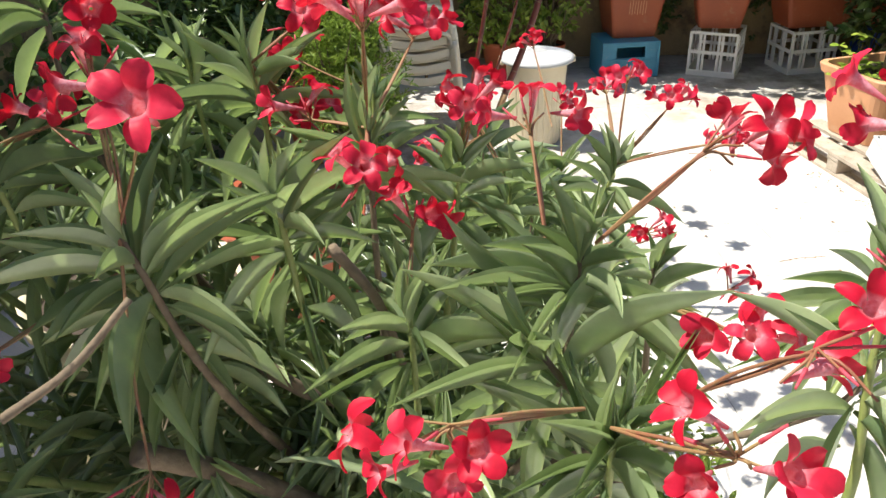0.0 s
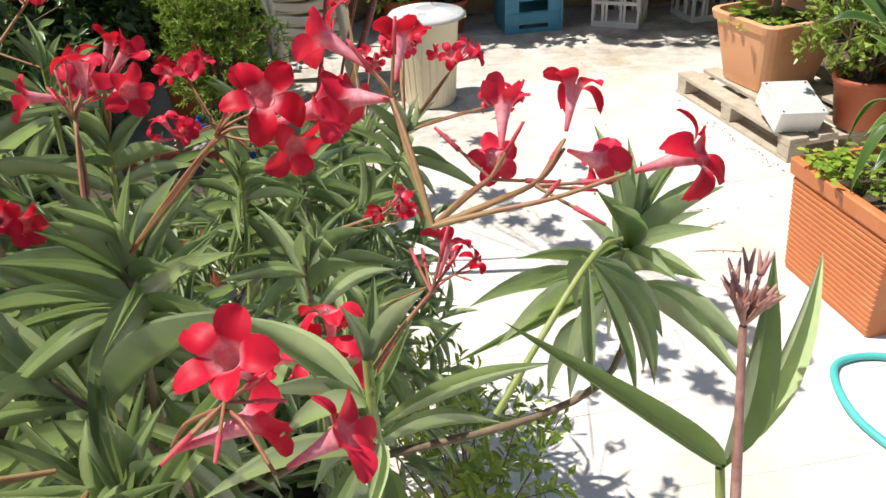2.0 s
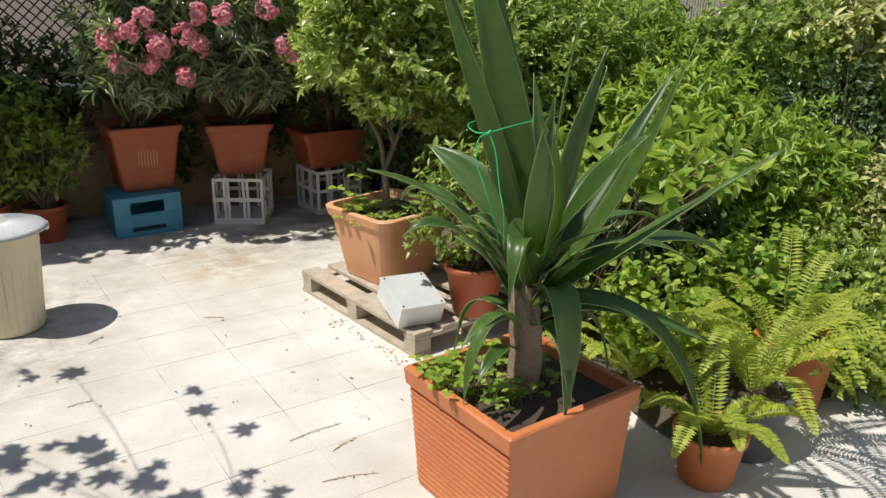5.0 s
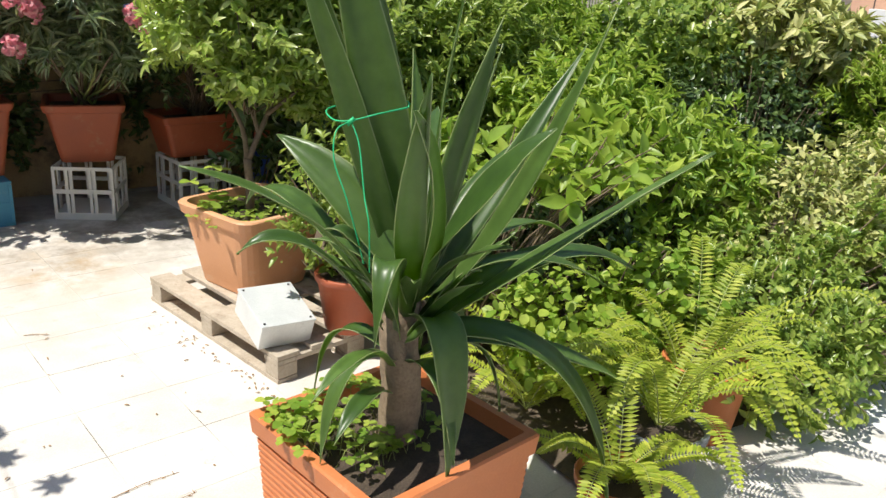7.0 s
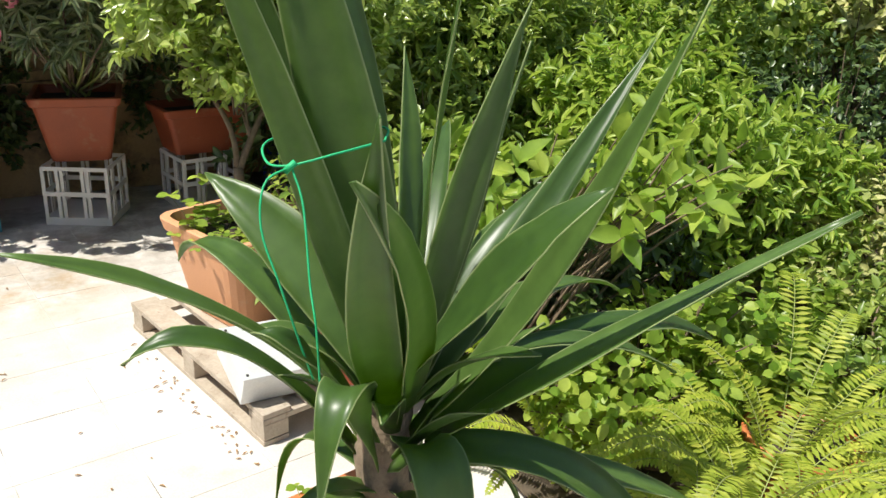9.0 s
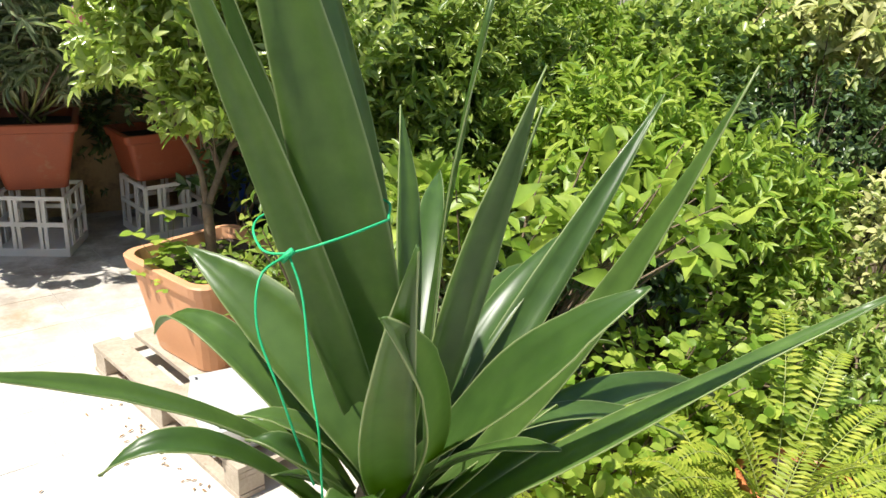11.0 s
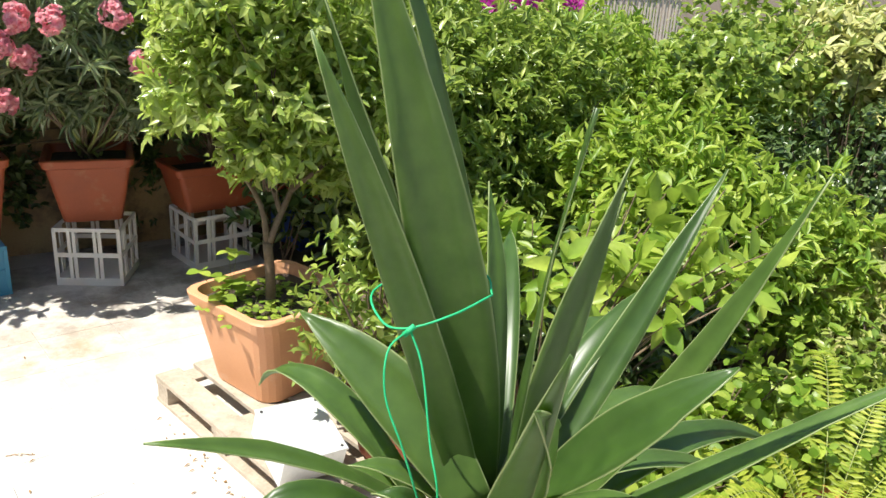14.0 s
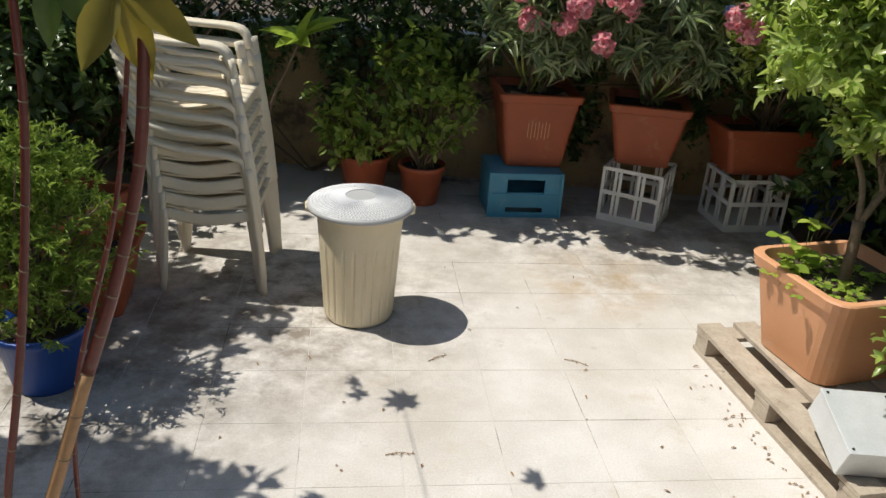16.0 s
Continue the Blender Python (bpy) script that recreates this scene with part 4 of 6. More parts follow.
# lime tree in the pale pot
def lime_tree():
    rg = np.random.default_rng(21)
    root = np.array((2.47, 4.77, 0.42))
    ob = thing("lime_tree", pose(*root), "small citrus tree with a dense rounded crown in a pot", "tree")
    tr = Skin()
    tr.tube(spline([(0, 0, -0.02), (0.004, 0, 0.16), (-0.005, 0, 0.31)], 10), 0.022, 0.019, 10, True, 0.05)
    tr.tube(spline([(-0.005, 0, 0.29), (0.05, 0.0, 0.42), (0.13, 0.02, 0.58), (0.2, 0.05, 0.8)], 10), 0.015, 0.007, 8)
    tr.tube(spline([(-0.005, 0, 0.29), (-0.02, 0.02, 0.45), (-0.10, 0.05, 0.62), (-0.2, 0.05, 0.85)], 10), 0.013, 0.006, 8)
    tr.tube(spline([(0.05, 0, 0.42), (0.02, 0.06, 0.6), (0.0, 0.1, 0.9)], 8), 0.011, 0.006, 8)
    tr.tube(spline([(0.09, 0.01, 0.50), (0.25, -0.08, 0.66), (0.42, -0.1, 0.8)], 8), 0.010, 0.005, 8)
    tr.link("trunk", M["bark"], ob, True, "slender grey-brown forked trunk")
    blobs = [((2.60, 4.85, 1.44), (0.40, 0.42, 0.34)), ((2.36, 4.90, 1.52), (0.24, 0.3, 0.18)), ((2.82, 4.75, 1.30), (0.36, 0.4, 0.34)), ((2.74, 4.78, 1.02), (0.18, 0.2, 0.18)), ((2.28, 4.9, 1.32), (0.26, 0.28, 0.22)), ((2.45, 4.7, 1.14), (0.22, 0.22, 0.16)), ((2.5, 4.9, 1.72), (0.5, 0.5, 0.3))]
    T, A = crown_points(blobs, 235, rg, 0.45, 0.35)
    T = T - root
    P, D, N = whorls(T, A, 8, 1.0, rg, 0.10)
    s = 0.6 + 0.6 * rg.random(len(P))
    tagged(scatter("crown", LEAF4, P, D, N, 0.056 * s, 0.023 * s, M["citrus_leaf"], ob), kind="stuff")
    sk = Skin()
    twigs(sk, T, A, (0.02, 0.02, 0.5), rg, 10, 0.002)
    tagged(sk.link("twig_growth", M["bark"], ob), kind="stuff")
    return ob


lime_tree()

# shrub in the round pot on the pallet
shrub("pot_shrub", (2.70, 4.16, 0.34), [((2.72, 4.18, 0.74), (0.34, 0.32, 0.27)), ((2.60, 4.22, 0.55), (0.24, 0.22, 0.16)), ((2.95, 4.15, 0.85), (0.28, 0.3, 0.22))], 130, LEAF4, 0.050, 0.021, M["shrub_leaf"], "bushy bright green shrub growing in a round pot", seed=31, per=6, spread=1.1)


def clover(name, centre, rx, ry, h, n, seed, label, leaf=0.03, mat="lime_leaf", clear=0.0):
    """Low weeds: thin stalks with three round leaflets each."""
    rg = np.random.default_rng(seed)
    ob = thing(name, pose(*centre), label, "weeds")
    P, D, N = [], [], []
    sk = Skin()
    for _ in range(n):
        a, r = rg.random() * 2 * math.pi, math.sqrt(rg.random())
        x, y = rx * r * math.cos(a), ry * r * math.sin(a)
        if math.hypot(x, y) < clear:
            continue
        z = h * (0.35 + 0.65 * rg.random())
        lean = rg.normal(size=2) * 0.03
        sk.tube([(x, y, 0), (x + lean[0] * 0.4, y + lean[1] * 0.4, z * 0.6), (x + lean[0], y + lean[1], z)], 0.0013, 0.001, 3, False)
        a0 = rg.random() * 6.28
        for k in range(3):
            w = a0 + k * 2.09
            P.append((x + lean[0], y + lean[1], z))
            D.append((math.cos(w), math.sin(w), 0.1 * rg.normal()))
            N.append((0.2 * rg.normal(), 0.2 * rg.normal(), 1))
    s = 0.7 + 0.6 * rg.random(len(P))
    scatter("foliage", ROUND, P, D, N, leaf * s, leaf * 0.9 * s, M[mat], ob)
    tagged(sk.link("stalk_growth", M["stem_green"], ob), kind="stuff")
    return ob


clover("planter_weeds", (2.18, 2.98, 0.41), 0.20, 0.19, 0.09, 130, 41, "low leafy weeds covering soil in the planter", 0.020, clear=0.06)
clover("planter_weeds", (2.02, 3.02, 0.43), 0.07, 0.13, 0.09, 34, 47, "weeds spilling over the planter rim", 0.026)
clover("pot_weeds", (2.44, 4.84, 0.43), 0.19, 0.19, 0.07, 170, 42, "low clover covering soil in the pale pot", 0.022)
clover("pot_weeds", (2.32, 4.86, 0.43), 0.05, 0.06, 0.26, 7, 43, "taller leggy weeds in the pale pot", 0.05)


# ferns
PINNA = leaf_shape(2, 0.35, 0.15, 0.05, 0.7)


def fern(m, n, length, seed, label):
    rg = np.random.default_rng(seed)
    ob = thing("fern", m, label, "fern", "ferns")
    for k in range(n):
        a = 2 * math.pi * k / n + rg.normal() * 0.25
        L = length * (0.6 + 0.5 * rg.random())
        up = 0.55 + 0.9 * rg.random()
        d = np.array((math.cos(a), math.sin(a), 0))
        rach = spline([(0, 0, 0), tuple(d * L * 0.28 + np.array((0, 0, L * 0.36 * up))), tuple(d * L * 0.62 + np.array((0, 0, L * 0.52 * up))), tuple(d * L * 0.95 + np.array((0, 0, L * (0.45 * up - 0.08))))], 46)
        tg = unit(np.gradient(rach, axis=0))
        P, D, N, S = [], [], [], []
        for q in range(4, 46):
            t = q / 45
            side = unit(np.cross(tg[q], (0, 0, 1)))
            nrm = np.cross(side, tg[q])
            for s in (-1, 1):
                P.append(rach[q])
                D.append(s * side + 0.25 * tg[q] + 0.1 * nrm + 0.05 * rg.normal(size=3))
                N.append(nrm + 0.15 * rg.normal(size=3))
                S.append(0.048 * (math.sin(math.pi * min(1, 0.16 + 0.84 * t) ** 1.0) ** 0.6 + 0.05))
        fr = scatter("frond", PINNA, P, D, N, np.array(S), 0.0145, M["fern_leaf"], ob)
        sk = Skin()
        sk.tube(rach, 0.0022, 0.0008, 4, False)
        sk.link("rachis", M["stem_green"], fr)
    return ob


fern(pose(2.92, 2.74, 0.16), 9, 0.40, 51, "bright green sword fern in a small pot")
fern(pose(3.19, 2.84, 0.22), 16, 0.62, 52, "large yellow-green sword fern arching out of its pot")
fern(pose(3.50, 3.0, 0.18), 15, 0.66, 53, "yellow-green sword fern with long arching fronds")
fern(pose(3.05, 3.35, 0.06), 12, 0.5, 54, "shaded sword fern growing in the garden bed")

# broad bright leaves behind the yucca
shrub("lemon_shrub", (3.1, 3.85, 0.05), [((3.05, 3.75, 0.92), (0.40, 0.32, 0.17)), ((3.45, 3.62, 0.90), (0.34, 0.3, 0.2)), ((2.95, 4.2, 0.8), (0.3, 0.3, 0.2)), ((3.7, 3.85, 0.92), (0.4, 0.3, 0.18))], 32, LEAF4, 0.095, 0.044, M["lime_leaf"], "shrub with large pale green leaves in the bed", seed=61, per=6, spread=1.15, stem=0.12)
shrub("tangled_shrub", (3.3, 3.95, 0.03), [((3.2, 3.95, 0.5), (0.5, 0.35, 0.38)), ((3.7, 4.1, 0.55), (0.45, 0.4, 0.4))], 150, LEAF3, 0.06, 0.026, M["dark_leaf"], "tangled small-leaved undergrowth in the bed", seed=76, per=6, spread=1.2, hollow=0.3)
shrub("fig_shrub", (3.35, 3.4, 0.03), [((3.3, 3.4, 0.36), (0.45, 0.35, 0.26)), ((3.75, 3.35, 0.4), (0.4, 0.3, 0.28))], 210, ROUND, 0.042, 0.034, M["lime_leaf"], "low shrub with rounded yellow-green leaves", seed=62, per=5, spread=1.2)
shrub("ground_shrub", (4.3, 3.25, 0.03), [((4.2, 3.3, 0.30), (0.7, 0.5, 0.3)), ((4.9, 3.2, 0.34), (0.7, 0.6, 0.34)), ((4.1, 2.95, 0.2), (0.5, 0.3, 0.22))], 190, LEAF3, 0.045, 0.022, M["shrub_leaf"], "spreading small-leaved green shrub over the bed", seed=63, per=7, spread=1.1)
shrub("ground_shrub", (5.1, 3.7, 0.03), [((5.0, 3.7, 0.5), (0.6, 0.5, 0.35)), ((5.7, 3.5, 0.55), (0.7, 0.6, 0.42))], 190, LEAF3, 0.05, 0.026, M["variegated_leaf"], "pale variegated small-leaved shrub in full sun", seed=64, per=6, spread=1.1)
shrub("bright_shrub", (4.25, 4.1, 0.03), [((4.2, 4.1, 0.72), (0.45, 0.42, 0.46)), ((4.6, 4.0, 0.62), (0.4, 0.4, 0.4)), ((4.0, 4.35, 0.95), (0.4, 0.35, 0.35))], 230, LANCE4, 0.066, 0.020, M["lime_leaf"], "bright green shrub with narrow leaves", seed=65, per=7, spread=1.0)
shrub("dark_shrub", (5.35, 4.3, 0.03), [((5.35, 4.3, 0.85), (0.38, 0.36, 0.42)), ((5.1, 4.55, 0.7), (0.4, 0.35, 0.5))], 190, LEAF3, 0.04, 0.022, M["dark_leaf"], "dark grey-green shrub with tiny leaves", seed=66, per=6, spread=1.2)
shrub("tall_shrub", (3.6, 5.1, 0.03), [((3.55, 5.1, 1.05), (0.55, 0.5, 0.5)), ((3.3, 5.3, 1.3), (0.5, 0.45, 0.45)), ((3.9, 5.2, 1.25), (0.5, 0.45, 0.42)), ((3.5, 4.9, 0.55), (0.6, 0.4, 0.45))], 260, LANCE4, 0.064, 0.019, M["shrub_leaf"], "tall shrub with dense narrow green leaves", seed=67, per=8, spread=1.0)
shrub("tall_shrub", (4.45, 5.35, 0.03), [((4.4, 5.3, 0.95), (0.55, 0.5, 0.5)), ((4.5, 5.5, 1.30), (0.5, 0.45, 0.34)), ((4.9, 5.2, 0.8), (0.5, 0.45, 0.5))], 260, LANCE4, 0.064, 0.020, M["lime_leaf"], "tall sunlit shrub with bright narrow leaves", seed=68, per=8, spread=1.0)
shrub("broad_shrub", (5.25, 5.3, 0.03), [((5.15, 5.25, 1.18), (0.55, 0.5, 0.36)), ((5.6, 5.3, 1.25), (0.5, 0.5, 0.35)), ((5.3, 5.5, 0.8), (0.6, 0.5, 0.5))], 220, ROUND, 0.055, 0.036, M["shrub_leaf"], "broad-leaved shrub in the back hedge", seed=69, per=6, spread=1.1)
shrub("umbrella_shrub", (6.2, 4.95, 0.03), [((6.15, 4.9, 1.32), (0.5, 0.5, 0.28)), ((6.6, 4.7, 1.2), (0.5, 0.5, 0.3)), ((6.35, 5.2, 1.45), (0.45, 0.45, 0.22))], 110, LEAF4, 0.10, 0.036, M["variegated_leaf"], "variegated umbrella shrub with cream and green leaves", seed=70, per=8, spread=1.35, stem=0.03)
shrub("feathery_shrub", (6.6, 4.1, 0.03), [((6.6, 4.1, 0.95), (0.55, 0.5, 0.45)), ((7.1, 4.0, 0.9), (0.5, 0.5, 0.5)), ((6.3, 3.6, 0.6), (0.6, 0.5, 0.45))], 200, LANCE4, 0.075, 0.012, M["lime_leaf"], "feathery pale green shrub by the hedge", seed=71, per=8, spread=0.7)
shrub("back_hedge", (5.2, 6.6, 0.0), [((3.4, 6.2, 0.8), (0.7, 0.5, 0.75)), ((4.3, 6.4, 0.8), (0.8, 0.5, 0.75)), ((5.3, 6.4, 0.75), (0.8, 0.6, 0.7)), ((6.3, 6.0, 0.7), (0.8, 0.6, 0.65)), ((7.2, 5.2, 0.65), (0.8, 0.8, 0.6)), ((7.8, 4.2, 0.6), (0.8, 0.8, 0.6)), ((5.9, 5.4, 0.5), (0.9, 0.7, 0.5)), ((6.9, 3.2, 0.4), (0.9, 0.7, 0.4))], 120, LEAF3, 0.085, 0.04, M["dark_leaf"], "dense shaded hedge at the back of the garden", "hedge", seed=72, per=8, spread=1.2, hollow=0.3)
shrub("far_trees", (7.0, 8.8, -1.0), [((4.6, 8.6, 1.1), (1.4, 0.9, 1.0)), ((6.6, 8.6, 1.0), (1.4, 1.0, 1.0)), ((8.6, 7.6, 0.85), (1.3, 1.1, 0.95)), ((2.6, 8.6, 1.1), (1.4, 0.8, 1.0))], 50, LEAF3, 0.11, 0.05, M["shrub_leaf"], "sunlit trees beyond the garden", "trees", seed=77, per=9, spread=1.2, hollow=0.4, twig_count=16, twig_r=0.015)
# dark-leaved shrub added, partly out of view, to darken the left side
shrub("side_shrub", (-1.2, 5.8, 0.0), [((-1.25, 5.9, 0.75), (0.5, 0.55, 0.7)), ((-0.75, 6.45, 0.6), (0.4, 0.35, 0.55)), ((-1.3, 4.9, 0.6), (0.45, 0.5, 0.55)), ((-1.35, 3.8, 0.6), (0.4, 0.6, 0.6))], 130, LEAF4, 0.07, 0.034, M["dark_leaf"], "dark shrub added to deepen the shade behind the stacked chairs", seed=78, per=7, spread=1.2, hollow=0.3, twig_count=24)
shrub("bougainvillea", (5.3, 7.1, 0.0), [((5.25, 7.05, 1.55), (0.45, 0.35, 0.22))], 160, ROUND, 0.05, 0.04, M["magenta_petal"], "magenta bougainvillea in flower above the hedge", seed=73, per=5)
shrub("blue_plumbago", (3.05, 6.3, 0.0), [((2.75, 6.15, 1.30), (0.55, 0.45, 0.4)), ((3.3, 6.05, 1.25), (0.45, 0.4, 0.34)), ((2.9, 6.6, 1.25), (0.45, 0.3, 0.3))], 210, LEAF4, 0.055, 0.023, M["citrus_leaf"], "plumbago shrub with pale blue flower heads behind the tree", seed=74, per=7, twig_count=5, twig_r=0.003)
shrub("trough_plant", (2.76, 6.68, 0.56), [((2.76, 6.68, 0.95), (0.42, 0.3, 0.36))], 130, LEAF4, 0.06, 0.025, M["dark_leaf"], "dark leafy plant growing in the trough", seed=75, per=6)


def flower_mesh(name, petal_len, petal_wide, tube, mat, flare=0.9, twist=0.3, double=1, rows=8, cols=6, seed=1):
    """Five broad rounded petals that open from a funnel; the leaf map runs from the foot of the funnel to the petal tips."""
    rg = np.random.default_rng(seed)
    v, f, uv = [], [], []
    for ring in range(double):
        for k in range(5):
            a = 2 * math.pi * k / 5 + ring * 0.6
            ca, sa = math.cos(a), math.sin(a)
            o = len(v)
            mine = flare * (0.6 + 0.8 * rg.random())
            wave = rg.random() * 6.28
            size = (1 - 0.28 * ring) * (0.9 + 0.2 * rg.random())
            for i in range(rows + 1):
                t = i / rows
                grow = 0.22 + 0.78 * math.sin(min(1.0, t / 0.62) * math.pi / 2) if t < 0.62 else math.sqrt(max(0.02, 1 - ((t - 0.62) / 0.395) ** 2))
                for j in range(cols + 1):
                    u = j / cols - 0.5
                    w = petal_wide * grow * size
                    s = t * petal_len * size
                    bend = 0.22 + mine * t
                    x = 0.0046 + s * math.sin(bend)
                    z = s * math.cos(bend) + twist * w * u * t + 0.9 * w * u * u * (1 - 0.8 * t) + 0.0011 * math.sin(7 * u + wave + 4 * t) * t
                    y = w * u
                    v.append((x * ca - y * sa, x * sa + y * ca, z))
                    uv.append((j / cols, 0.34 + 0.66 * t))
            for i in range(rows):
                for j in range(cols):
                    q = o + i * (cols + 1) + j
                    f.append((q, q + 1, q + cols + 2, q + cols + 1))
    n = 12
    o = len(v)
    rows_t = ((0.0064, 0.004), (0.0052, -0.002), (0.0040, -tube * 0.3), (0.0028, -tube * 0.6), (0.0015, -tube))
    for i, (r, z) in enumerate(rows_t):
        for k in range(n):
            v.append((r * math.cos(6.2832 * k / n), r * math.sin(6.2832 * k / n), z))
            uv.append((k / n, 0.34 - 0.085 * i))
    for g in range(len(rows_t) - 1):
        for k in range(n):
            f.append((o + g * n + k, o + g * n + (k + 1) % n, o + (g + 1) * n + (k + 1) % n, o + (g + 1) * n + k))
    me = bpy.data.meshes.new(name)
    me.from_pydata(v, [], f)
    me.materials.append(mat)
    me.polygons.foreach_set("use_smooth", [True] * len(me.polygons))
    lay = me.uv_layers.new(name="leaf")
    lay.data.foreach_set("uv", np.array([uv[i] for fc in f for i in fc]).ravel())
    return me


RED_FLOWERS = [flower_mesh("flower", 0.0225, 0.0165, 0.030, M["red_petal"], fl, tw, seed=sd) for fl, tw, sd in ((1.3, 0.4, 1), (0.8, 0.6, 2), (1.05, 0.5, 3), (0.5, 0.8, 4), (1.5, 0.5, 5))]
PINK_OPEN = flower_mesh("flower", 0.026, 0.026, 0.015, M["pink_petal"], 1.2, double=2, rows=5, cols=4)


def face_to(p, d, roll=0.0):
    q = Vector(d).to_track_quat("Z", "Y").to_matrix().to_4x4()
    return Matrix.Translation(p) @ q @ pose(0, 0, 0, 0, 0, roll)


# red oleander, branch by branch
ROOT = np.array((0.2, 1.45, 0.69))
RED = thing("red_oleander", pose(*ROOT), "flowering red oleander with long narrow leaves in a stone pot", "oleander")
# shoot ends: place, way it points, leaves in the whorl, leaf length and width, drooping leaves below it
SHOOTS = [
    ((0.430, 1.010, 1.430), (0.10, -0.10, 1.0), 24, 0.125, 0.0128, 6), ((0.449, 0.874, 1.335), (0.05, -0.25, 0.9), 20, 0.135, 0.0145, 4),
    ((0.619, 0.851, 1.452), (0.05, 0.00, 1.0), 12, 0.105, 0.0120, 5), ((0.884, 1.330, 1.238), (0.15, 0.10, 1.0), 22, 0.165, 0.0270, 3),
    ((0.822, 0.845, 1.360), (0.00, 0.15, 1.0), 0, 0.150, 0.0190, 0), ((0.529, 1.162, 1.325), (0.05, 0.00, 1.0), 10, 0.120, 0.0120, 4),
    ((0.506, 2.060, 1.070), (0.20, -0.10, 1.0), 18, 0.150, 0.0150, 4), ((0.600, 1.890, 1.150), (0.30, 0.00, 1.0), 14, 0.140, 0.0140, 2),
    ((0.385, 0.940, 1.375), (-0.40, -0.20, 0.8), 10, 0.140, 0.0170, 3), ((0.265, 1.060, 1.330), (0.00, -0.10, 1.0), 16, 0.125, 0.0130, 4),
    ((0.120, 1.130, 1.430), (-0.10, -0.10, 1.0), 16, 0.125, 0.0140, 5), ((0.210, 1.220, 1.470), (0.00, 0.00, 1.0), 14, 0.115, 0.0125, 5),
    ((0.020, 0.985, 1.455), (-0.20, -0.20, 0.9), 14, 0.130, 0.0150, 6), ((-0.030, 1.060, 1.375), (-0.30, -0.20, 0.8), 14, 0.135, 0.0160, 5),
    ((0.060, 1.310, 1.520), (-0.10, 0.00, 1.0), 14, 0.120, 0.0125, 5), ((0.310, 1.310, 1.400), (0.10, 0.10, 1.0), 14, 0.120, 0.0120, 4),
    ((0.180, 1.480, 1.430), (0.00, 0.10, 1.0), 14, 0.120, 0.0125, 4), ((-0.060, 1.420, 1.500), (-0.10, 0.00, 1.0), 14, 0.120, 0.0130, 4),
    ((0.380, 1.540, 1.260), (0.10, 0.00, 1.0), 14, 0.120, 0.0125, 3), ((0.480, 1.490, 1.165), (0.10, 0.00, 1.0), 14, 0.120, 0.0125, 3),
    ((0.560, 1.380, 1.110), (0.20, -0.10, 1.0), 12, 0.120, 0.0125, 2), ((0.380, 1.200, 1.220), (0.10, -0.10, 1.0), 9, 0.120, 0.0130, 3),
    ((0.300, 0.930, 1.260), (0.00, -0.20, 0.9), 14, 0.125, 0.0140, 3),
    ((0.430, 1.740, 1.180), (0.10, 0.00, 1.0), 14, 0.125, 0.0130, 3), ((0.330, 1.850, 1.230), (0.00, 0.10, 1.0), 14, 0.125, 0.0130, 3),
    # most of the shoots below are added out of view, to cast shade
    ((-0.200, 1.150, 1.470), (-0.20, -0.10, 1.0), 14, 0.130, 0.0140, 4), ((-0.330, 0.920, 1.480), (-0.20, -0.10, 1.0), 14, 0.130, 0.0140, 4),
    ((-0.480, 1.300, 1.560), (-0.10, 0.00, 1.0), 14, 0.130, 0.0140, 4), ((-0.480, 1.000, 1.620), (-0.10, 0.00, 1.0), 14, 0.130, 0.0140, 4),
    ((-0.220, 1.380, 1.620), (-0.10, 0.00, 1.0), 14, 0.130, 0.0140, 4),
]
rg_o = np.random.default_rng(81)

SINGLE_LEAF = []
for curl in (0.04, 0.13, 0.22, 0.34):
    lf0 = scatter("leaf", leaf_shape(9, 0.46, 0.34, curl, 1.0), [(0, 0, 0)], [(0, 1, 0)], [(0, 0, 1)], 1.0, 1.0, M["oleander_single"])
    SINGLE_LEAF.append(lf0.data)
    bpy.data.objects.remove(lf0)


def hang_leaf(parent, mesh, p, d, n, length, wide):
    """One leaf from its place, its direction and the way its face looks."""
    d, n = unit(d), unit(n)
    x = unit(np.cross(d, n))
    z = np.cross(x, d)
    lf = new("leaf", mesh)
    lf.parent = parent
    lf.matrix_basis = Matrix(((x[0] * wide, d[0] * length, z[0] * length, p[0]), (x[1] * wide, d[1] * length, z[1] * length, p[1]), (x[2] * wide, d[2] * length, z[2] * length, p[2]), (0, 0, 0, 1)))
    return lf


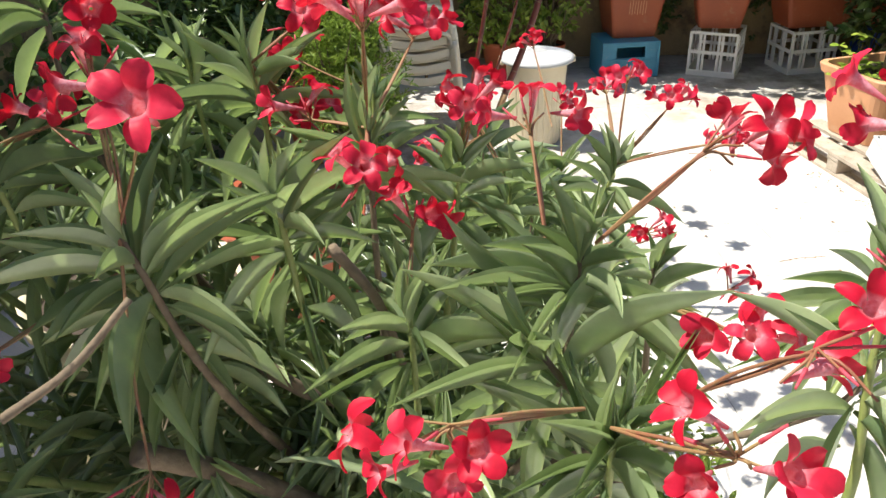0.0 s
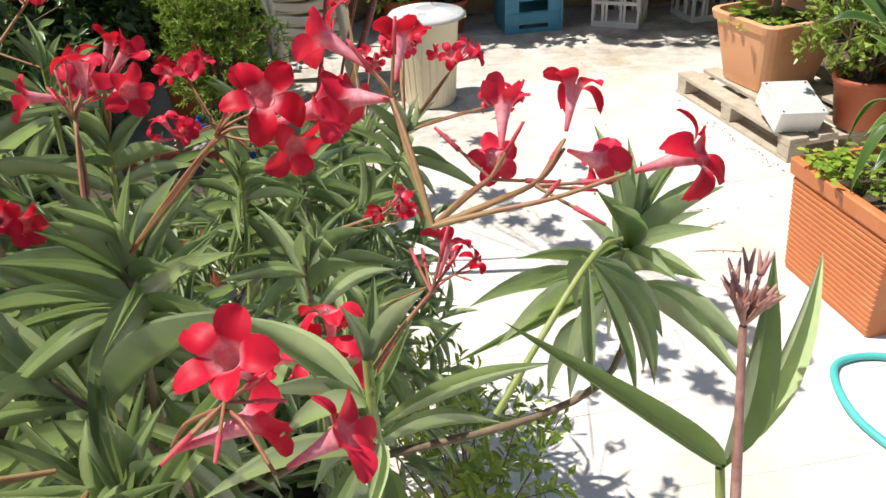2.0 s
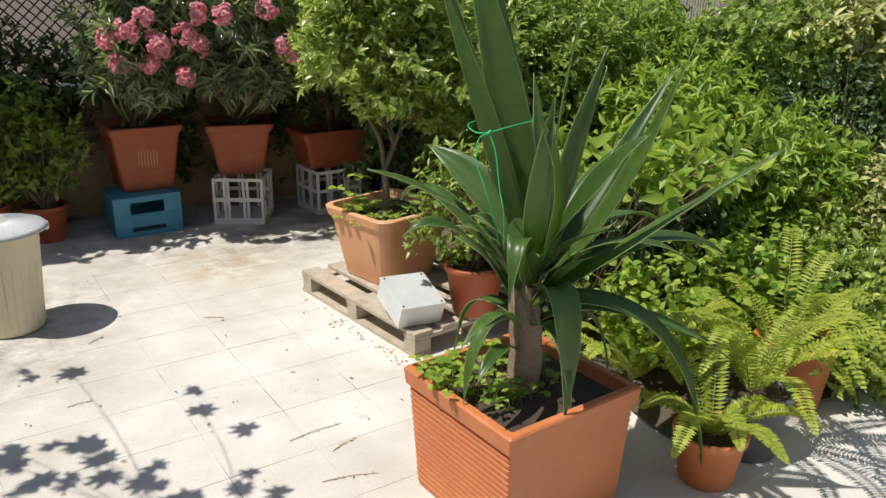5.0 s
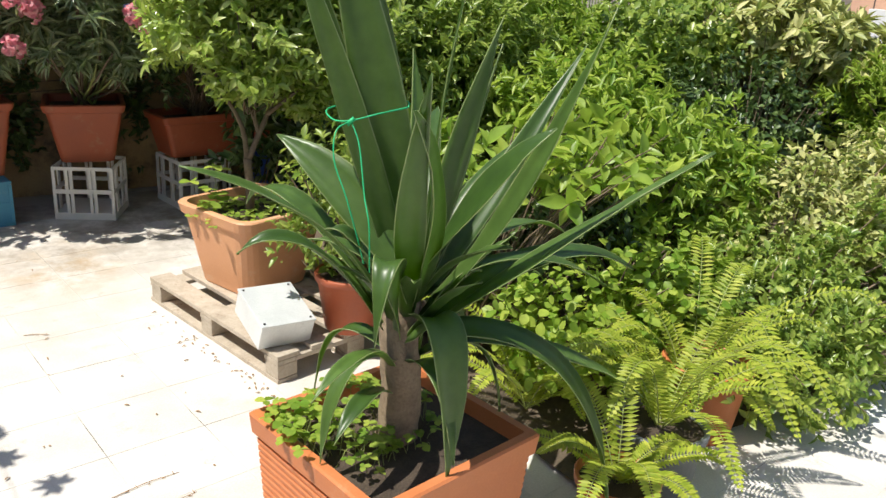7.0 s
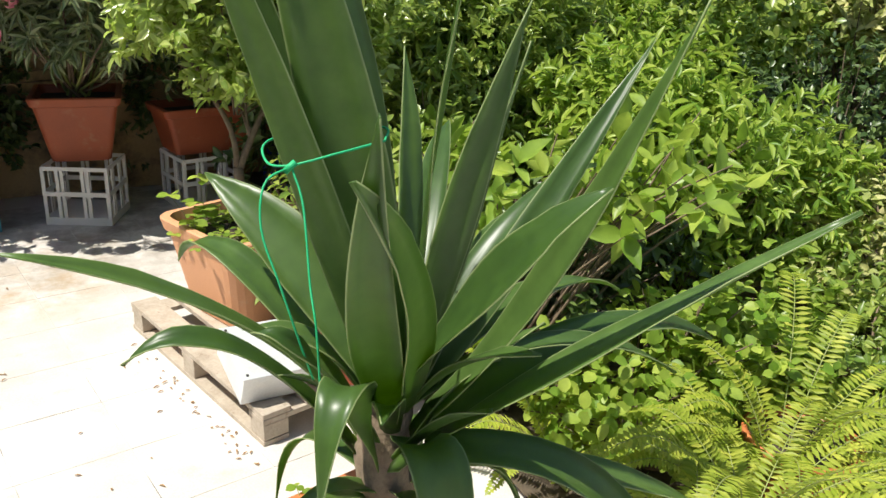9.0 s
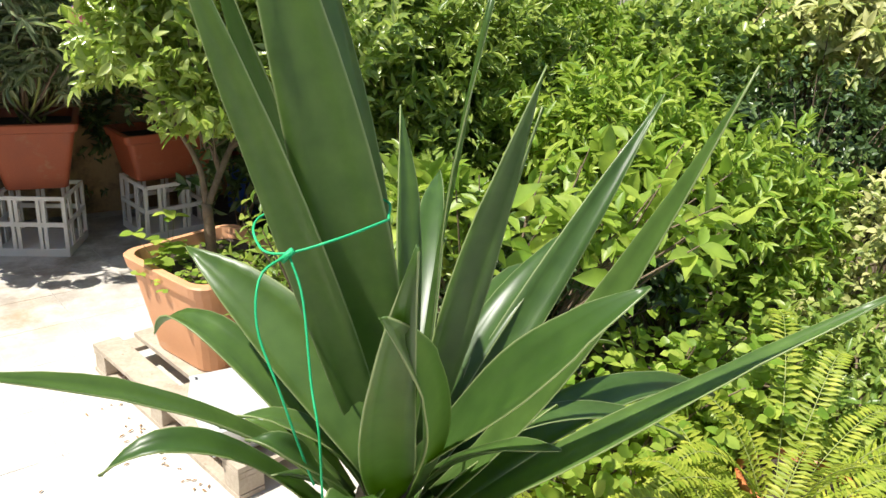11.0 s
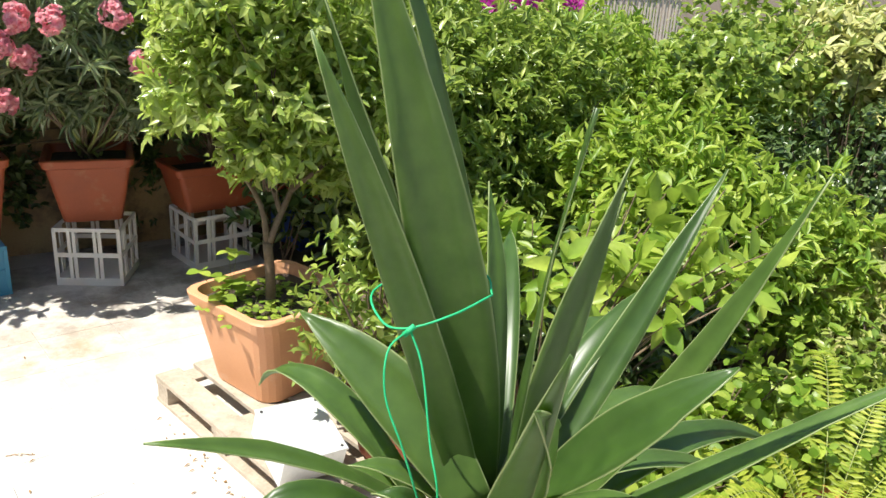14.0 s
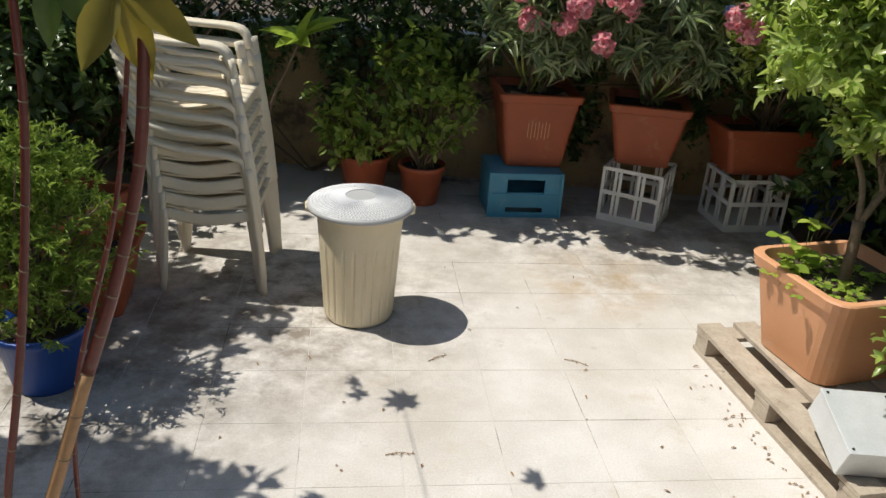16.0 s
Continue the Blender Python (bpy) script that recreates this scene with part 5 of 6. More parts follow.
def shoot_with_whorl(root, tip, axis, count, length, wide, droop, rg, stem=0.0042):
    """A branch that ends in a whorl: young leaves upright in the middle, older ones spreading, the oldest hanging."""
    root, tip, ax = np.array(root, float), np.array(tip, float), unit(np.array(axis, float))
    span = np.linalg.norm(tip - root)
    low = tip - ax * min(0.22, span * 0.4)
    mid = root + (low - root) * 0.55 + np.array((0.0, 0.0, -0.06 * span)) + rg.normal(size=3) * 0.02
    path = spline([tuple(root), tuple(mid), tuple(low), tuple(tip)], 22)
    sk = Skin()
    sk.tube(path, stem * 2.1, stem * 0.7, 8, False, 0.07)
    br = sk.link("branch", M["stem_green"] if rg.random() < 0.45 else M["bark"], RED)
    u = unit(np.cross(ax, (0.31, 0.85, 0.12)))
    v = np.cross(ax, u)
    count = int(count * 1.4)
    for k in range(count):
        w = k * 2.39996 + 0.7 * rg.normal()
        side = u * math.cos(w) + v * math.sin(w)
        age = k / max(1, count - 1)
        e = 0.25 + 1.3 * age ** 0.7 + 0.25 * rg.normal()
        d = ax * math.cos(e) + side * math.sin(e) + np.array((0, 0, 0.10 - 0.12 * age))
        size = length * (0.55 + 0.5 * min(1.0, age * 1.6)) * (0.7 + 0.55 * rg.random())
        curl = min(3, int(age * 3.2 + 0.9 * rg.random()))
        hang_leaf(br, SINGLE_LEAF[curl], tip - ax * (0.075 * age + 0.01 * rg.random()), d + 0.10 * rg.normal(size=3), ax * 1.0 - side * 0.25 + 0.38 * rg.normal(size=3), size, wide * (0.38 + 0.32 * rg.random()))
    for k in range(droop):
        w = k * 2.39996 + 1.0 + 0.5 * rg.normal()
        side = u * math.cos(w) + v * math.sin(w)
        d = side * 0.75 - ax * 0.15 + np.array((0, 0, -0.55 - 0.4 * rg.random()))
        hang_leaf(br, SINGLE_LEAF[1 + k % 3], tip - ax * (0.065 + 0.022 * k), d, ax * 0.8 + side * 0.6 + 0.25 * rg.normal(size=3), length * (0.85 + 0.3 * rg.random()), wide * (0.55 + 0.3 * rg.random()))
    return br


for k, (tip, axis, count, length, wide, droop) in enumerate(SHOOTS):
    p = np.array(tip) - ROOT
    start = np.array((0.03 * math.cos(k * 2.4), 0.03 * math.sin(k * 2.4), 0.0)) + (p * 0.22 if k % 3 else p * 0.0)
    shoot_with_whorl(start, p, axis, count, length, wide, droop, rg_o)

# leaves that hang from the joint under the outermost whorl
joint = np.array((0.803, 1.166, 1.306)) - ROOT
hk = Skin()
hk.tube(spline([tuple(joint + np.array((-0.10, -0.10, -0.10))), tuple(joint), tuple(np.array((0.876, 1.325, 1.235)) - ROOT)], 12), 0.0036, 0.0030, 8, False, 0.06)
hang = hk.link("branch", M["stem_green"], RED)
for k in range(7):
    w = -1.9 + 0.62 * k
    side = np.array((math.cos(w), math.sin(w), 0.0))
    hang_leaf(hang, SINGLE_LEAF[1 + k % 3], joint + side * 0.004, side * 0.6 + np.array((0.15, 0, -0.75)), side + np.array((0, -0.3, 0.55)), 0.125 + 0.012 * (k % 3), 0.0140)
# three long leaves of the shoot with closed buds
for tip, curl in (((0.705, 0.80, 1.50), 1), ((0.835, 0.85, 1.505), 0), ((0.90, 0.90, 1.47), 2)):
    p0 = np.array((0.822, 0.845, 1.362))
    d = np.array(tip) - p0
    hang_leaf(hang, SINGLE_LEAF[curl], p0 - ROOT, d, (0.1, -0.8, 0.6), float(np.linalg.norm(d)), 0.0135)

# inner foliage, too dense to tell apart
fill_T, fill_A = crown_points([((0.05, 1.30, 1.08), (0.36, 0.3, 0.26)), ((0.22, 1.50, 0.98), (0.26, 0.34, 0.22)), ((0.20, 1.14, 1.06), (0.22, 0.2, 0.16)), ((-0.1, 1.08, 0.90), (0.32, 0.2, 0.26)), ((-0.3, 1.2, 0.85), (0.3, 0.25, 0.3)), ((-0.52, 1.15, 1.3), (0.25, 0.38, 0.3)), ((-0.15, 1.45, 1.25), (0.3, 0.3, 0.3)), ((0.35, 1.85, 1.0), (0.24, 0.28, 0.18)), ((0.46, 1.95, 0.80), (0.22, 0.32, 0.24)), ((0.48, 1.62, 0.76), (0.2, 0.28, 0.26)), ((0.36, 2.25, 0.85), (0.24, 0.26, 0.24))], 60, rg_o, 0.2)
fill_P, fill_D, fill_N = whorls(fill_T - ROOT, fill_A, 9, 1.1, rg_o, 0.08, 0.2)
tagged(scatter("inner_leaves", LANCE, fill_P, fill_D, fill_N, 0.11 * (0.7 + 0.5 * rg_o.random(len(fill_P))), 0.0098, M["oleander_leaf"], RED), kind="stuff")
# unseen leaves added on the left side, to keep the inside of the bush in shade
top_T, top_A = crown_points([((-0.30, 0.95, 1.78), (0.18, 0.30, 0.12)), ((-0.50, 1.05, 1.65), (0.2, 0.38, 0.2))], 120, rg_o, 0.2)
top_P, top_D, top_N = whorls(top_T - ROOT, top_A, 9, 1.1, rg_o, 0.08, 0.2)
tagged(scatter("added_shade_leaves", LANCE, top_P, top_D, top_N, 0.12 * (0.7 + 0.5 * rg_o.random(len(top_P))), 0.0135, M["oleander_leaf"], RED), kind="stuff")


def red_spray(start, via, heads, rg, scale=1.0, buds=4):
    """A flower stalk from a shoot: open flowers at given places, and buds at the fork."""
    start, via = np.array(start) - ROOT, np.array(via) - ROOT
    sk = Skin()
    outs = []
    for p, d in heads:
        q, d = np.array(p) - ROOT, unit(np.array(d, float) + 0.12 * rg.normal(size=3))
        foot = q - d * 0.036 * scale
        sk.tube(spline([tuple(start), tuple((start * 0.45 + via * 0.55) + rg.normal(size=3) * 0.002), tuple(via * 0.85 + foot * 0.15), tuple(foot)], 16), 0.0017, 0.0010, 7, False, 0.05)
        outs.append((q, d))
    ends = []
    for k in range(buds):
        d = unit(rg.normal(size=3) * 0.8 + np.array((0, 0, 0.5)) + unit(via - start))
        e = via + d * (0.016 + 0.012 * rg.random())
        sk.tube([tuple(via), tuple(e)], 0.0011, 0.001, 5, False)
        ends.append((e, d))
    st = sk.link("flower_stalk", M["stem_red"], RED)
    for k, (q, d) in enumerate(outs):
        fl = new("flower", RED_FLOWERS[int(rg.integers(len(RED_FLOWERS)))])
        fl.parent = st
        s = scale * (0.88 + 0.26 * rg.random())
        fl.matrix_basis = face_to(q, d, rg.random() * 360) @ Matrix.Diagonal((s, s, s, 1))
    bs = Skin()
    for e, d in ends:
        bs.tube([tuple(e), tuple(e + d * 0.006), tuple(e + d * 0.012), tuple(e + d * 0.019)], 0.0016, 0.0009, 7)
    tagged(bs.link("bud_head", M["red_petal"], st), kind="stuff")


rg_f = np.random.default_rng(83)
FORK = (0.659, 0.862, 1.526)
UP = (-0.1, -0.55, 0.8)
red_spray(FORK, (0.641, 0.908, 1.580), [((0.608, 0.944, 1.600), (-0.55, 0.45, 0.45)), ((0.645, 0.952, 1.594), (0.05, 0.5, 0.6)), ((0.622, 0.93, 1.572), (-0.6, 0.5, -0.2))], rg_f, 0.8, 2)
red_spray(FORK, (0.692, 0.905, 1.530), [((0.704, 0.966, 1.545), (0.15, 0.6, 0.45)), ((0.700, 0.955, 1.520), (0.1, 0.6, -0.1))], rg_f, 0.75, 3)
red_spray(FORK, (0.715, 0.890, 1.532), [((0.743, 0.946, 1.563), (0.3, 0.5, 0.5)), ((0.756, 0.945, 1.520), (0.4, 0.5, -0.3))], rg_f, 0.8, 4)
red_spray(FORK, (0.712, 0.850, 1.543), [((0.781, 0.846, 1.566), (0.9, 0.0, 0.15))], rg_f, 0.85, 1)
red_spray((0.500, 0.850, 1.395), (0.555, 0.800, 1.470), [((0.570, 0.778, 1.512), UP), ((0.611, 0.768, 1.473), (0.5, -0.3, 0.4)), ((0.56, 0.80, 1.455), (0.3, 0.2, 0.1))], rg_f, 0.95, 4)
red_spray((0.440, 1.000, 1.440), (0.520, 0.990, 1.530), [((0.560, 0.965, 1.560), (0.2, -0.5, 0.5)), ((0.585, 0.985, 1.545), (0.6, -0.1, 0.2)), ((0.545, 1.01, 1.545), (0.1, 0.4, 0.5)), ((0.57, 0.975, 1.53), (0.4, -0.4, -0.3))], rg_f, 1.0, 4)
red_spray((0.400, 1.020, 1.420), (0.385, 1.090, 1.510), [((0.389, 1.120, 1.540), (0, 0.2, 0.9)), ((0.350, 1.11, 1.520), (-0.6, -0.2, 0.3)), ((0.425, 1.10, 1.525), (0.6, -0.2, 0.3))], rg_f, 0.95, 5)
red_spray((0.020, 0.985, 1.460), (0.055, 0.985, 1.545), [((0.072, 0.962, 1.580), (0.15, -0.75, 0.55))], rg_f, 1.45, 3)
red_spray((0.020, 1.000, 1.460), (-0.010, 1.060, 1.570), [((-0.016, 1.065, 1.605), (0, -0.3, 0.8)), ((-0.064, 1.110, 1.555), (-0.5, -0.3, 0.3)), ((0.01, 1.05, 1.64), (0.2, -0.5, 0.5))], rg_f, 1.1, 5)
red_spray((0.420, 0.860, 1.370), (0.320, 0.805, 1.400), [((0.339, 0.770, 1.408), (0.15, -0.7, 0.6)), ((0.325, 0.775, 1.380), (-0.1, -0.7, 0.0)), ((0.295, 0.79, 1.395), (-0.5, -0.5, 0.4)), ((0.275, 0.785, 1.375), (-0.5, -0.6, -0.1)), ((0.250, 0.815, 1.378), (-0.7, -0.2, 0.4))], rg_f, 0.95, 4)
red_spray((0.440, 0.850, 1.360), (0.486, 0.720, 1.452), [((0.503, 0.692, 1.468), (0.2, -0.7, 0.6)), ((0.456, 0.683, 1.468), (-0.4, -0.7, 0.4)), ((0.458, 0.72, 1.485), (-0.6, -0.1, 0.5))], rg_f, 0.85, 4)
red_spray((0.540, 1.100, 1.310), (0.565, 0.980, 1.360), [((0.569, 0.947, 1.378), UP), ((0.535, 0.955, 1.372), (-0.5, -0.5, 0.4)), ((0.605, 0.95, 1.375), (0.6, -0.4, 0.3)), ((0.58, 0.97, 1.395), (0.1, 0.2, 0.9))], rg_f, 0.9, 6)
red_spray((0.619, 0.851, 1.440), (0.655, 0.900, 1.460), [((0.665, 0.925, 1.475), (0.2, 0.3, 0.6))], rg_f, 0.7, 5)
# flower heads farther into the bush: place, flowers, size
for p, many, size in (((0.217, 1.125, 1.450), 3, 1.0), ((0.265, 1.138, 1.397), 3, 0.95), ((0.130, 1.261, 1.473), 2, 1.0), ((0.324, 1.304, 1.470), 4, 0.95), ((0.250, 1.680, 1.246), 4, 0.95), ((0.231, 1.108, 1.611), 3, 1.1), ((0.609, 1.899, 1.322), 3, 0.9), ((0.593, 2.058, 1.253), 4, 0.95), ((0.700, 1.900, 1.275), 4, 0.95), ((0.769, 1.756, 1.250), 3, 0.85), ((0.591, 1.482, 1.209), 3, 0.75), ((0.210, 1.238, 1.583), 3, 1.0), ((0.123, 1.322, 1.572), 3, 1.0), ((0.258, 1.339, 1.549), 3, 1.0), ((0.116, 1.339, 1.445), 3, 0.95), ((0.313, 1.605, 1.371), 3, 0.9), ((-0.109, 1.158, 1.506), 3, 1.0), ((0.065, 1.499, 1.481), 3, 0.95), ((0.600, 1.560, 1.150), 2, 0.7), ((0.517, 2.241, 1.168), 3, 0.9), ((0.456, 2.453, 1.250), 3, 0.9), ((0.68, 1.33, 1.20), 2, 0.7), ((-0.15, 0.95, 1.33), 2, 0.9), ((0.05, 0.88, 1.26), 1, 0.8)):
    c = np.array(p)
    i = int(np.argmin([np.linalg.norm(np.array(t[0]) - c) for t in SHOOTS]))
    start = np.array(SHOOTS[i][0])
    if np.linalg.norm(start - c) > 0.3:
        start = c + (start - c) * 0.3 / np.linalg.norm(start - c)
    grow = unit(c - start + np.array((0, 0, 0.05)))
    heads = []
    for k in range(many):
        w = 2.4 * k + rg_f.random()
        d = unit(np.array((math.cos(w) * 0.8, math.sin(w) * 0.6 - 0.35, 0.45)) + 0.3 * rg_f.normal(size=3))
        heads.append((tuple(c + d * 0.034 * size), tuple(d)))
    red_spray(tuple(start), tuple(c - grow * 0.012), heads, rg_f, size, 5)

# bare woody stems low in the bush
for path, r in (([(0.009, 1.111, 1.31), (0.102, 1.134, 1.183), (0.166, 1.172, 1.117)], 0.011), ([(-0.026, 0.996, 1.192), (0.051, 1.048, 1.115), (0.139, 1.083, 1.033)], 0.014), ([(0.023, 0.769, 1.429), (0.059, 0.808, 1.445), (0.09, 0.847, 1.476)], 0.0035), ([(0.191, 1.062, 1.403), (0.23, 1.087, 1.322), (0.245, 1.135, 1.206)], 0.006)):
    sk = Skin()
    sk.tube(spline([tuple(np.array(q) - ROOT) for q in path], 14), r, r * 0.8, 8, True, 0.06)
    sk.link("woody_stem", M["bark"], RED)

# a late shoot that still carries closed buds
sk = Skin()
shoot = np.array((0.812, 0.826, 1.480)) - ROOT
for k in range(13):
    lean = 0.25 + 0.5 * (k % 4) / 3
    d = unit(np.array((lean * math.cos(k * 2.4), lean * math.sin(k * 2.4), 1.0)))
    q = shoot + d * (0.012 + 0.005 * (k % 4))
    sk.tube([tuple(shoot), tuple(q)], 0.0010, 0.0012, 5, False)
    for j in range(3):
        e = unit(d + 0.35 * np.array((math.cos(j * 2.1 + k), math.sin(j * 2.1 + k), 0.3)))
        loops = spline([tuple(q), tuple(q + e * 0.006), tuple(q + e * 0.013)], 5)
        sk.tube(loops, 0.0019, 0.0004, 6)
sk.tube([tuple(shoot - np.array((-0.004, 0.025, 0.12))), tuple(shoot)], 0.0032, 0.0022, 7, False)
tagged(sk.link("bud_head", M["bud"], RED, True, "closed reddish flower buds"), kind="stuff")

# pink oleanders in the wall pots
def oleander_branch(parent, root, tip, rg, leaf_len, leaf_wide, mat, rosette=10, below=4, stem=0.0042):
    root, tip = np.array(root, float), np.array(tip, float)
    d = tip - root
    mid = root + d * 0.55 + np.array((0.0, 0.0, -0.10 * np.linalg.norm(d))) + rg.normal(size=3) * 0.03
    path = spline([tuple(root), tuple(mid), tuple(tip)], 16)
    sk = Skin()
    sk.tube(path, stem * 2.2, stem * 0.75, 7, False, 0.06)
    br = sk.link("branch", M["bark"] if rg.random() < 0.6 else M["stem_green"], parent)
    ax = unit(path[-1] - path[-4])
    ax = unit(ax + np.array((0, 0, 0.5)))
    P, D, N, L = [], [], [], []
    for k in range(rosette):
        w = k * 2.4 + rg.random()
        s = unit(np.cross(ax, (math.cos(w), math.sin(w), 0.3)))
        e = 0.45 + 0.95 * (k / rosette)
        P.append(tip - ax * 0.05 * k / rosette)
        D.append(ax * math.cos(e) + s * math.sin(e) + 0.12 * rg.normal(size=3))
        N.append(ax + 0.25 * rg.normal(size=3))
        L.append(leaf_len * (0.6 + 0.45 * k / rosette + 0.2 * rg.random()))
    for k in range(below):
        q = path[-2 - k]
        for j in range(3):
            w = j * 2.09 + k * 1.0 + rg.random() * 0.5
            s = unit(np.cross(ax, (math.cos(w), math.sin(w), 0.2)))
            P.append(q)
            D.append(ax * 0.25 + s + np.array((0, 0, -0.30)) + 0.15 * rg.normal(size=3))
            N.append(ax + np.array((0, 0, 0.4)) + 0.2 * rg.normal(size=3))
            L.append(leaf_len * (0.75 + 0.4 * rg.random()))
    L = np.array(L)
    W = leaf_wide * (0.8 + 0.4 * rg.random(len(L)))
    tagged(scatter("leaf_whorl", LANCE, P, D, N, L, W, mat, br), kind="stuff")
    return br


PINKS = [(1.303, 6.205, 1.152), (1.475, 6.189, 1.139), (1.667, 6.154, 1.06), (1.767, 6.163, 1.245), (1.548, 6.194, 1.239), (1.352, 6.02, 1.36), (1.52, 5.98, 1.28), (2.274, 5.992, 1.25), (2.33, 5.969, 1.205), (1.664, 5.95, 1.33), (1.892, 5.92, 1.44), (2.144, 5.9, 1.47), (1.25, 6.1, 1.30), (1.45, 6.0, 1.42), (1.75, 5.98, 1.45)]
for root, cen, seed, lo, hi in (((1.40, 6.70, 0.69), (1.45, 6.45, 1.33), 91, 0, 7), ((2.05, 6.66, 0.67), (2.05, 6.40, 1.33), 92, 7, 15)):
    rg = np.random.default_rng(seed)
    po = thing("pink_oleander", pose(*root), "oleander with double pink flowers in a terracotta pot", "oleander", "pink oleanders")
    R0 = np.array(root)
    T, A = crown_points([(cen, (0.46, 0.40, 0.36)), ((cen[0], cen[1] + 0.02, cen[2] - 0.30), (0.42, 0.34, 0.20)), ((cen[0] + 0.1, cen[1] - 0.05, cen[2] + 0.38), (0.5, 0.42, 0.3))], 60, rg, 0.35)
    for k in range(26):
        oleander_branch(po, (0.03 * rg.normal(), 0.03 * rg.normal(), 0), T[k * 5 % len(T)] - R0, rg, 0.12, 0.017, M["oleander_leaf"], 10, 4, 0.004)
    P, D, N = whorls(T - R0, A, 8, 1.1, rg, 0.1, 0.3)
    tagged(scatter("inner_leaves", LANCE4, P, D, N, 0.11, 0.016, M["oleander_leaf"], po), kind="stuff")
    for c in PINKS[lo:hi]:
        for k in range(18):
            d = unit(rg.normal(size=3) + np.array((0, -0.6, 0.2)))
            fl = new("flower", PINK_OPEN)
            fl.parent = po
            fl.matrix_basis = face_to(np.array(c) - R0 + d * (0.03 + 0.035 * rg.random()), d, rg.random() * 360)

shrub("low_shrub", (0.70, 1.88, 0.0), [((0.72, 1.86, 0.36), (0.22, 0.26, 0.2)), ((0.55, 2.1, 0.32), (0.2, 0.2, 0.2))], 200, LEAF3, 0.034, 0.013, M["shrub_leaf"], "low fine-leaved yellow-green shrub at the foot of the oleander", seed=108, per=7, spread=1.1, twig_count=30, twig_r=0.002)

# blue flower heads
for c in [(2.305, 6.5, 1.152), (2.548, 6.4, 1.253), (2.589, 6.3, 1.142), (2.25, 6.1, 1.27), (2.60, 5.70, 1.413), (2.70, 5.68, 1.46), (2.66, 5.72, 1.39)]:
    rg = np.random.default_rng(int(c[0] * 1000))
    D = unit(rg.normal(size=(60, 3)) + np.array((-0.2, -0.8, 0.3)))
    hd = scatter("plumbago_flower", ROUND, np.array(c) * 0 + D * 0.03, unit(np.cross(D, rg.normal(size=(60, 3)))), D, 0.016, 0.014, M["blue_petal"])
    hd.location = c
    tagged(hd, "rounded pale blue plumbago flower head", "flower", "blue flower heads")

# creeper along the wall, and an unseen tree canopy added to shade the terrace
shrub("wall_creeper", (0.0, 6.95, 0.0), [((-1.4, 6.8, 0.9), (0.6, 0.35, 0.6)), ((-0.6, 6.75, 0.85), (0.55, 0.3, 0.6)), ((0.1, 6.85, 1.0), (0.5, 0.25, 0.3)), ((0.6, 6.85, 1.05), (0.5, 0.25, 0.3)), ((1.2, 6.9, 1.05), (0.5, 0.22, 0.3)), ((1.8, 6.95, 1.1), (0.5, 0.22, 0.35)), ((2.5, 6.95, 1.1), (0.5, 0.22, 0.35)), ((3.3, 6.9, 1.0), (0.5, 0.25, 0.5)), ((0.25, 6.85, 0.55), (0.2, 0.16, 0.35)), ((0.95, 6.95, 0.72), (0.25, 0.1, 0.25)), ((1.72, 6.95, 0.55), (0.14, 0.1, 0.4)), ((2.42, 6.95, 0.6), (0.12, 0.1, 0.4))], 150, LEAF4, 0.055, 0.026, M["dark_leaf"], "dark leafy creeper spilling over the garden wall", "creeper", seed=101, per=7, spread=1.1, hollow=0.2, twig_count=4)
shrub("unseen_shade_tree", (-1.2, 6.3, 0.0), [((0.25, 7.05, 2.0), (0.6, 0.4, 0.35)), ((1.2, 7.0, 2.0), (0.5, 0.35, 0.28)), ((-1.35, 6.6, 2.1), (0.6, 0.5, 0.45)), ((-1.45, 5.0, 2.1), (0.45, 0.6, 0.4)), ((-0.95, 3.7, 2.0), (0.5, 0.5, 0.35)), ((-0.4, 7.3, 2.7), (1.2, 0.8, 0.5)), ((1.2, 7.3, 2.7), (1.2, 0.8, 0.5)), ((2.6, 7.3, 2.6), (1.0, 0.8, 0.5)), ((-1.7, 7.0, 2.9), (0.9, 0.8, 0.5)), ((-1.3, 3.7, 2.5), (0.4, 0.5, 0.3)), ((-0.3, 6.35, 2.35), (0.6, 0.3, 0.22)), ((-1.35, 3.85, 2.6), (0.4, 0.35, 0.25)), ((0.45, 6.42, 1.85), (0.55, 0.34, 0.16)), ((1.3, 6.58, 1.85), (0.5, 0.25, 0.14)), ((2.1, 6.6, 1.85), (0.5, 0.25, 0.14)), ((-1.0, 5.05, 1.95), (0.36, 0.42, 0.2))], 100, LEAF4, 0.085, 0.04, M["shrub_leaf"], "unseen tree canopy added to shade the back and left of the terrace", "tree", seed=102, per=8, spread=1.1, hollow=0.2, twig_r=0.006, twig_count=6)
for root, blobs, seed in (((0.42, 6.6, 0.22), [((0.40, 6.52, 0.50), (0.32, 0.25, 0.24))], 103), ((0.77, 6.55, 0.2), [((0.80, 6.48, 0.60), (0.26, 0.2, 0.30)), ((0.7, 6.6, 0.80), (0.24, 0.18, 0.24))], 104)):
    shrub("jasmine", root, blobs, 170, LEAF4, 0.06, 0.032, M["shrub_leaf"], "glossy-leaved jasmine in a terracotta pot by the wall", seed=seed, per=6, spread=1.1)


